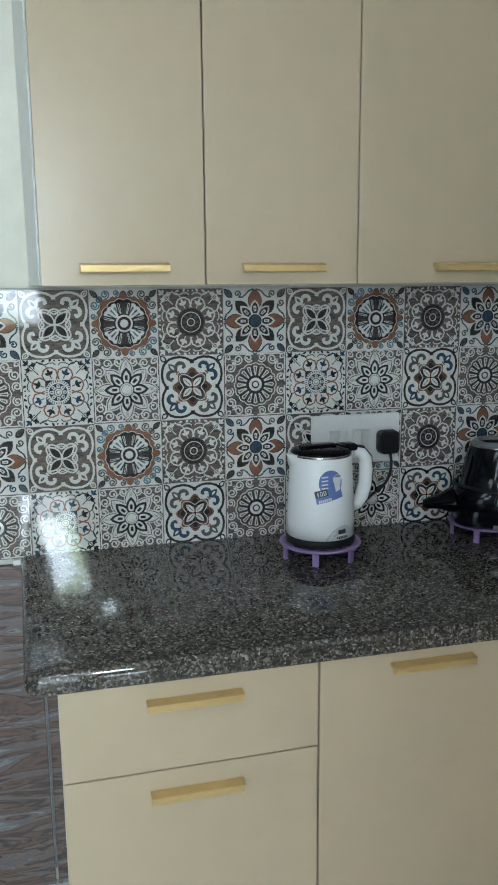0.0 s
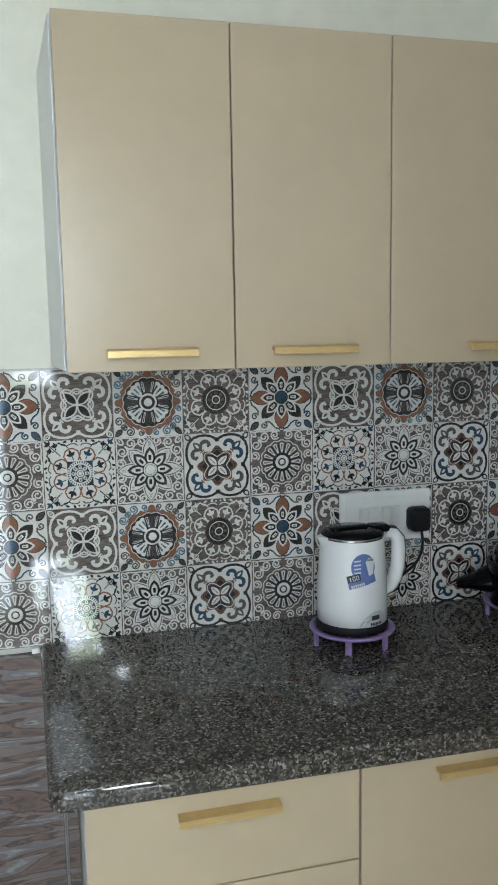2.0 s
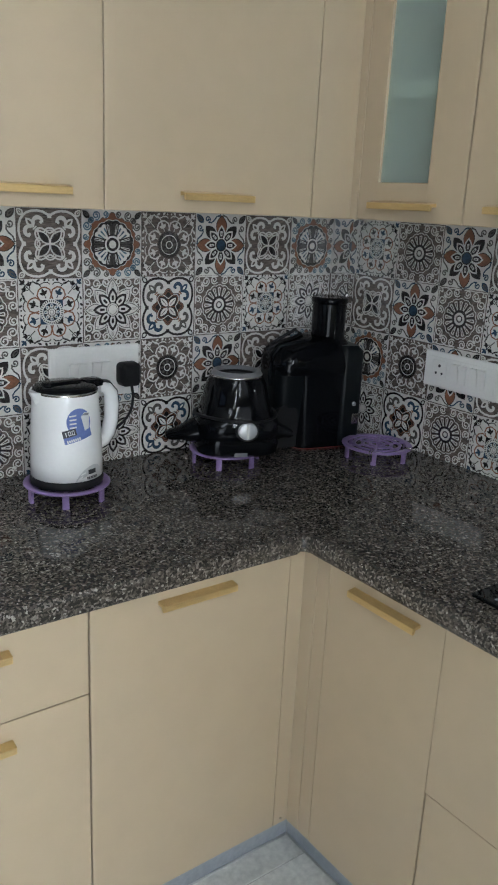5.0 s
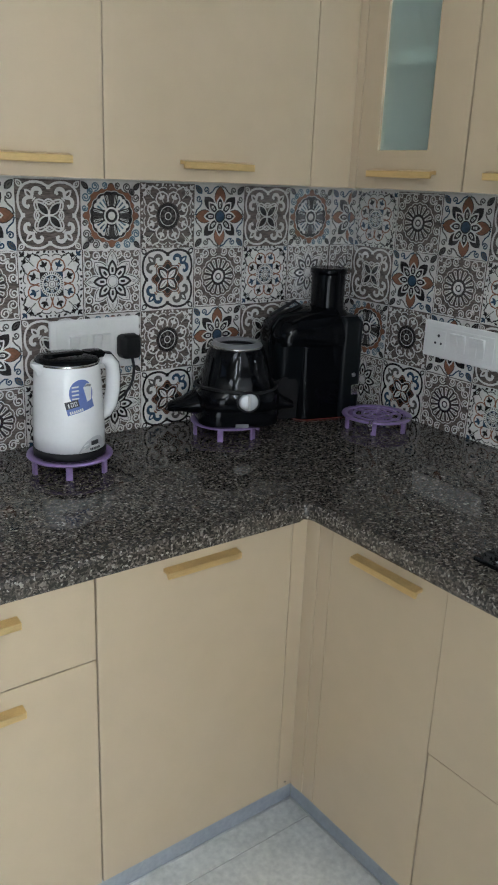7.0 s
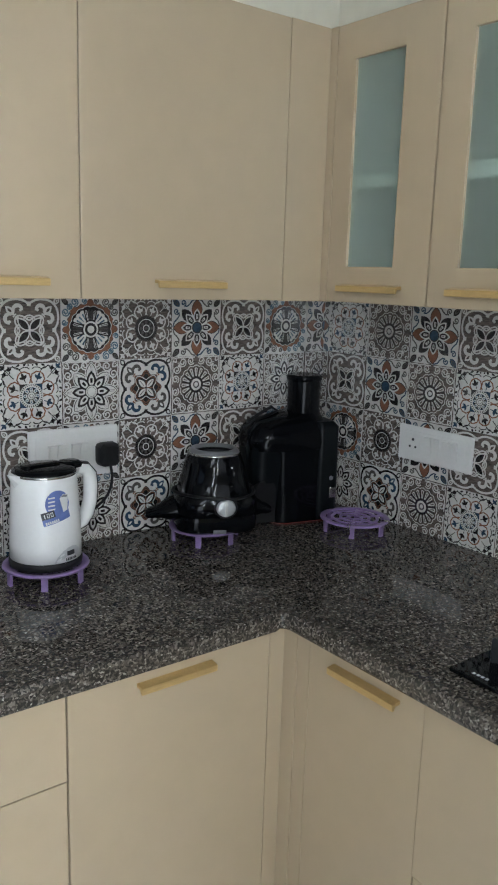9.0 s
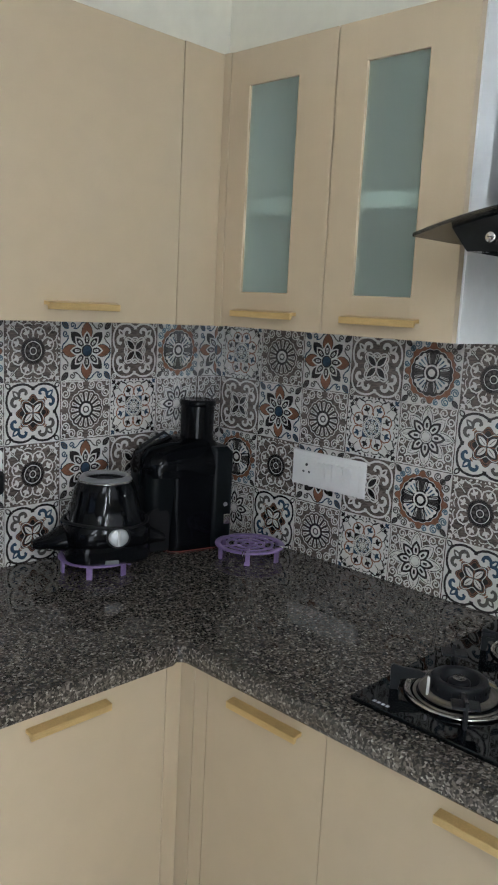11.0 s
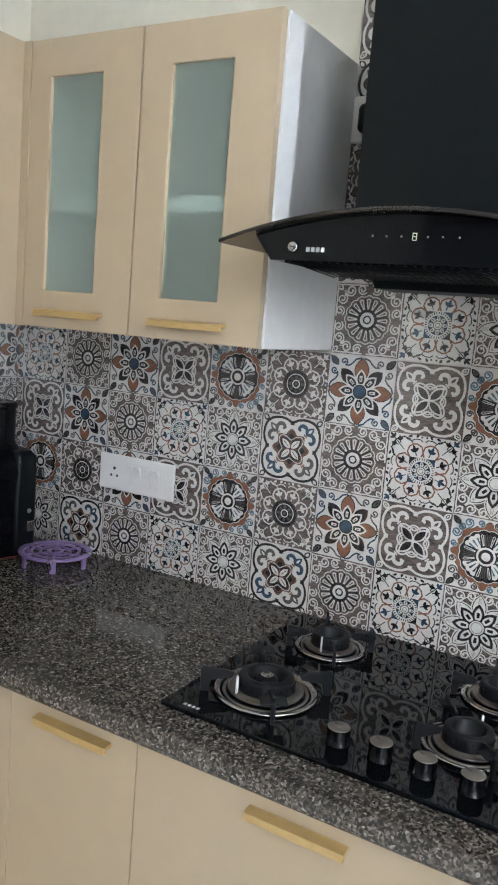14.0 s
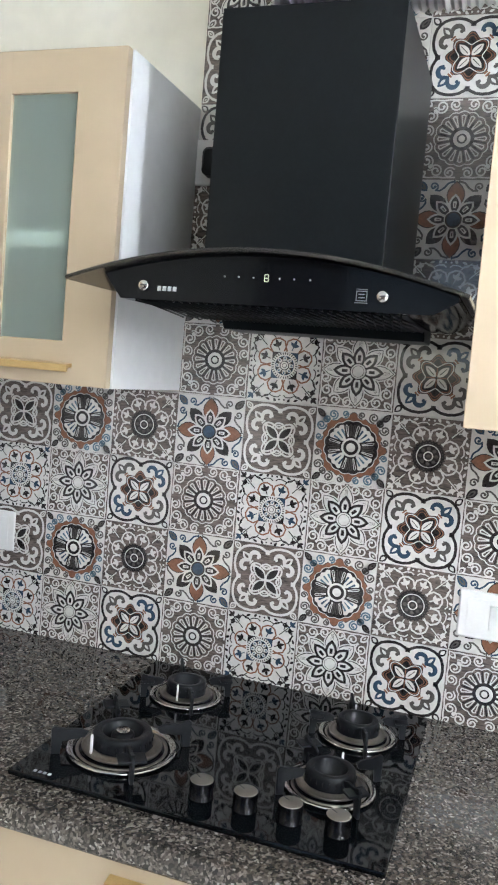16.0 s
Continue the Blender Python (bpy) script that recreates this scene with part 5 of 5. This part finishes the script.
def medallion():
    """Dense pale trellis round a small dark medallion."""
    t = Tile(TA)
    trellis(t, CR, CR, CR, 0.024, CR)
    t.disc(0, 0, 0.222, TA, 4, 32)
    t.disc(0, 0, 0.200, DK, 5, 32)
    for k in range(28):
        a = 2 * math.pi * k / 28
        t.line([(0.178 * math.cos(a), 0.178 * math.sin(a)), (0.214 * math.cos(a), 0.214 * math.sin(a))], 0.016, DK, 6)
        t.disc(0.178 * math.cos(a), 0.178 * math.sin(a), 0.007, GR, 7, 6)
    t.ring(0, 0, 0.148, 0.012, CR, 6, 32)
    for k in range(8):
        t.disc(0.100 * math.cos(math.pi / 4 * k), 0.100 * math.sin(math.pi / 4 * k), 0.026, GR, 6, 10)
    t.ring(0, 0, 0.056, 0.016, CR, 7, 18)
    t.disc(0, 0, 0.026, GR, 7, 10)
    return t.done("tile_medallion")


def mandala():
    t = Tile(TA)
    scroll_corners(t, CR, 0.020)
    for sx, sy, a in quads():
        corner_leaf(t, a, CR, TA, 2, 0.56, 0.69, 0.075)
        spiral(t, sx * 0.345, sy * 0.345, 0.045, a, 1.2, 0.014, CR, 1, sx * sy)
    edge = polar(lambda a: 0.315 + 0.020 * abs(math.cos(8 * a)), 128)
    t.fill(scaled(edge, 1.03), CR, 3)
    t.fill(scaled(edge, 0.985), TA, 4)
    for k in range(16):
        a = 2 * math.pi * k / 16
        wedge(t, a, 0.145, 0.284, 0.022, 0.062, CR, 5, 0.016)
        wedge(t, a, 0.180, 0.274, 0.004, 0.030, TA, 6, 0.008)
        b = a + math.pi / 16
        t.line([(0.15 * math.cos(b), 0.15 * math.sin(b)), (0.300 * math.cos(b), 0.300 * math.sin(b))], 0.020, DK, 5)
    t.disc(0, 0, 0.148, DK, 7, 32)
    t.ring(0, 0, 0.083, 0.044, CR, 8, 28)
    t.disc(0, 0, 0.040, CR, 8, 16)
    t.ring(0, 0, 0.052, 0.010, DK, 9, 18)
    return t.done("tile_mandala")


def lattice():
    t = Tile(CR)
    trellis(t, RU, DK, DK, 0.022, BL)
    t.fill([(-0.180, -0.180), (0.180, -0.180), (0.180, 0.180), (-0.180, 0.180)], DK, 4)
    for sx, sy in ((1, 1), (-1, -1)):
        t.fill([(0, 0), (0.178 * sx, 0), (0.178 * sx, 0.178 * sy), (0, 0.178 * sy)], BL, 5)
    t.disc(0, 0, 0.186, CR, 6, 32)
    for k in range(32):
        a = 2 * math.pi * k / 32
        t.line([(0.150 * math.cos(a), 0.150 * math.sin(a)), (0.180 * math.cos(a), 0.180 * math.sin(a))], 0.013, DK, 7)
    t.disc(0, 0, 0.132, BL, 7, 28)
    for k in range(8):
        a = math.pi / 4 * k
        t.petal(a, 0.05, 0.130, 0.062, CR, 8, 0.9)
        t.petal(a + math.pi / 8, 0.07, 0.128, 0.035, DK, 8, 0.9)
        t.petal(a, 0.08, 0.118, 0.024, SK, 9, 0.9)
    t.disc(0, 0, 0.066, GR, 10, 20)
    t.disc(0, 0, 0.054, CR, 11, 20)
    t.ring(0, 0, 0.030, 0.008, GR, 12, 12)
    return t.done("tile_lattice")


PRINTS = {"X": fleur(False), "C": fleur(True), "L": lotus(), "F": flower(), "R": rosette(), "S": medallion(), "M": mandala(), "D": lattice()}


def cut_print(me, lo, hi):
    """The part of a printed tile between lo and hi across, in tile widths."""
    b = bmesh.new()
    b.from_mesh(me)
    for co, no in ((lo, (-1, 0, 0)), (hi, (1, 0, 0))):
        if abs(co) < 0.49:
            bmesh.ops.bisect_plane(b, geom=b.verts[:] + b.edges[:] + b.faces[:], plane_co=(co * T, 0, 0), plane_no=no, clear_outer=True)
    out = bpy.data.meshes.new(me.name + "_cut")
    b.to_mesh(out)
    b.free()
    for k in INK:
        out.materials.append(M[k])
    return out


def tile_bed(name, bm, label):
    return structure(link(name, bm, M["grout"]), label, "tiling")


bed_a = tile_bed("tiling_north", box(-3.0, -0.0002, 0.887, XB, 0.0044, 1.5015), "patterned printed wall tiles above the worktop")
bed_b = box(XB - 0.0002, -2.25, 0.887, XB + 0.0044, -0.0003, 1.5015)
box(XB - 0.0002, -1.62, 1.5016, XB + 0.0044, -0.9485, CEIL - 0.001, bm=bed_b)
bed_b = tile_bed("tiling_east", bed_b, "patterned printed wall tiles rising behind the cooker hood")


def lay(mesh, parent, m):
    o = new("tile", mesh)
    o.parent = parent
    o.matrix_world = m
    return o


SEQ_ODD, SEQ_EVEN = "RXFS", "LDMC"
for r in range(4):
    seq = SEQ_ODD if r % 2 else SEQ_EVEN
    for j in range(20):
        lay(PRINTS[seq[j % 4]], bed_a, on_a(-T * (j + 0.5), Z0 + T * (r + 0.5) - (0.0025 if r == 3 else 0.0), -0.0046))
    edge = cut_print(PRINTS["CSMF"[r]], -0.5, -0.5 + 0.072 / T)
    lay(edge, bed_a, on_a(T * 0.5 + 0.0015, Z0 + T * (r + 0.5) - (0.0025 if r == 3 else 0.0), -0.0046))
ROWS_B = ["LCMDLCMDLCMDLC", "RSFXRSFXRSFXRS", "XFMDLCMDLCMDLC", "DMFXRSFXRSFXRS"]
ROWS_UP = ["MDLC", "FXRS", "SLDF", "CRXM", "XSFC", "LDRS", "FMXL", "CDSR"]


def on_tb(k, r):
    return on_b(-0.1055 - TB * k, Z0 + T * (r + 0.5) - (0.0025 if r == 3 else 0.0), XB - 0.0046) @ Matrix.Diagonal((TB / T, 1, 1, 1))


for r in range(4):
    for k, ch in enumerate(ROWS_B[r]):
        lay(PRINTS[ch], bed_b, on_tb(k, r))
    edge = cut_print(PRINTS["MRMF"[r]], 0.5 - 0.026 / T, 0.5)
    lay(edge, bed_b, on_tb(-1, r))
for i, row in enumerate(ROWS_UP):
    for k, ch in enumerate(row):
        lay(PRINTS[ch], bed_b, on_tb(6 + k, 4 + i))

# ---- floor tiles ----
fb = bpy.data.objects["floor"]
fm = bpy.data.meshes.new("floor_tile")
b = box(-0.2985, -0.2985, -0.004, 0.2985, 0.2985, 0.0, 0.001, 1)
b.to_mesh(fm)
b.free()
fm.materials.append(M["floor"])
for i in range(8):
    for j in range(4):
        o = new("floor_tile", fm)
        o.parent = fb
        o.matrix_world = pose(-0.12 - 0.6 * i, -0.276 - 0.6 * j, FLOOR + 0.003)
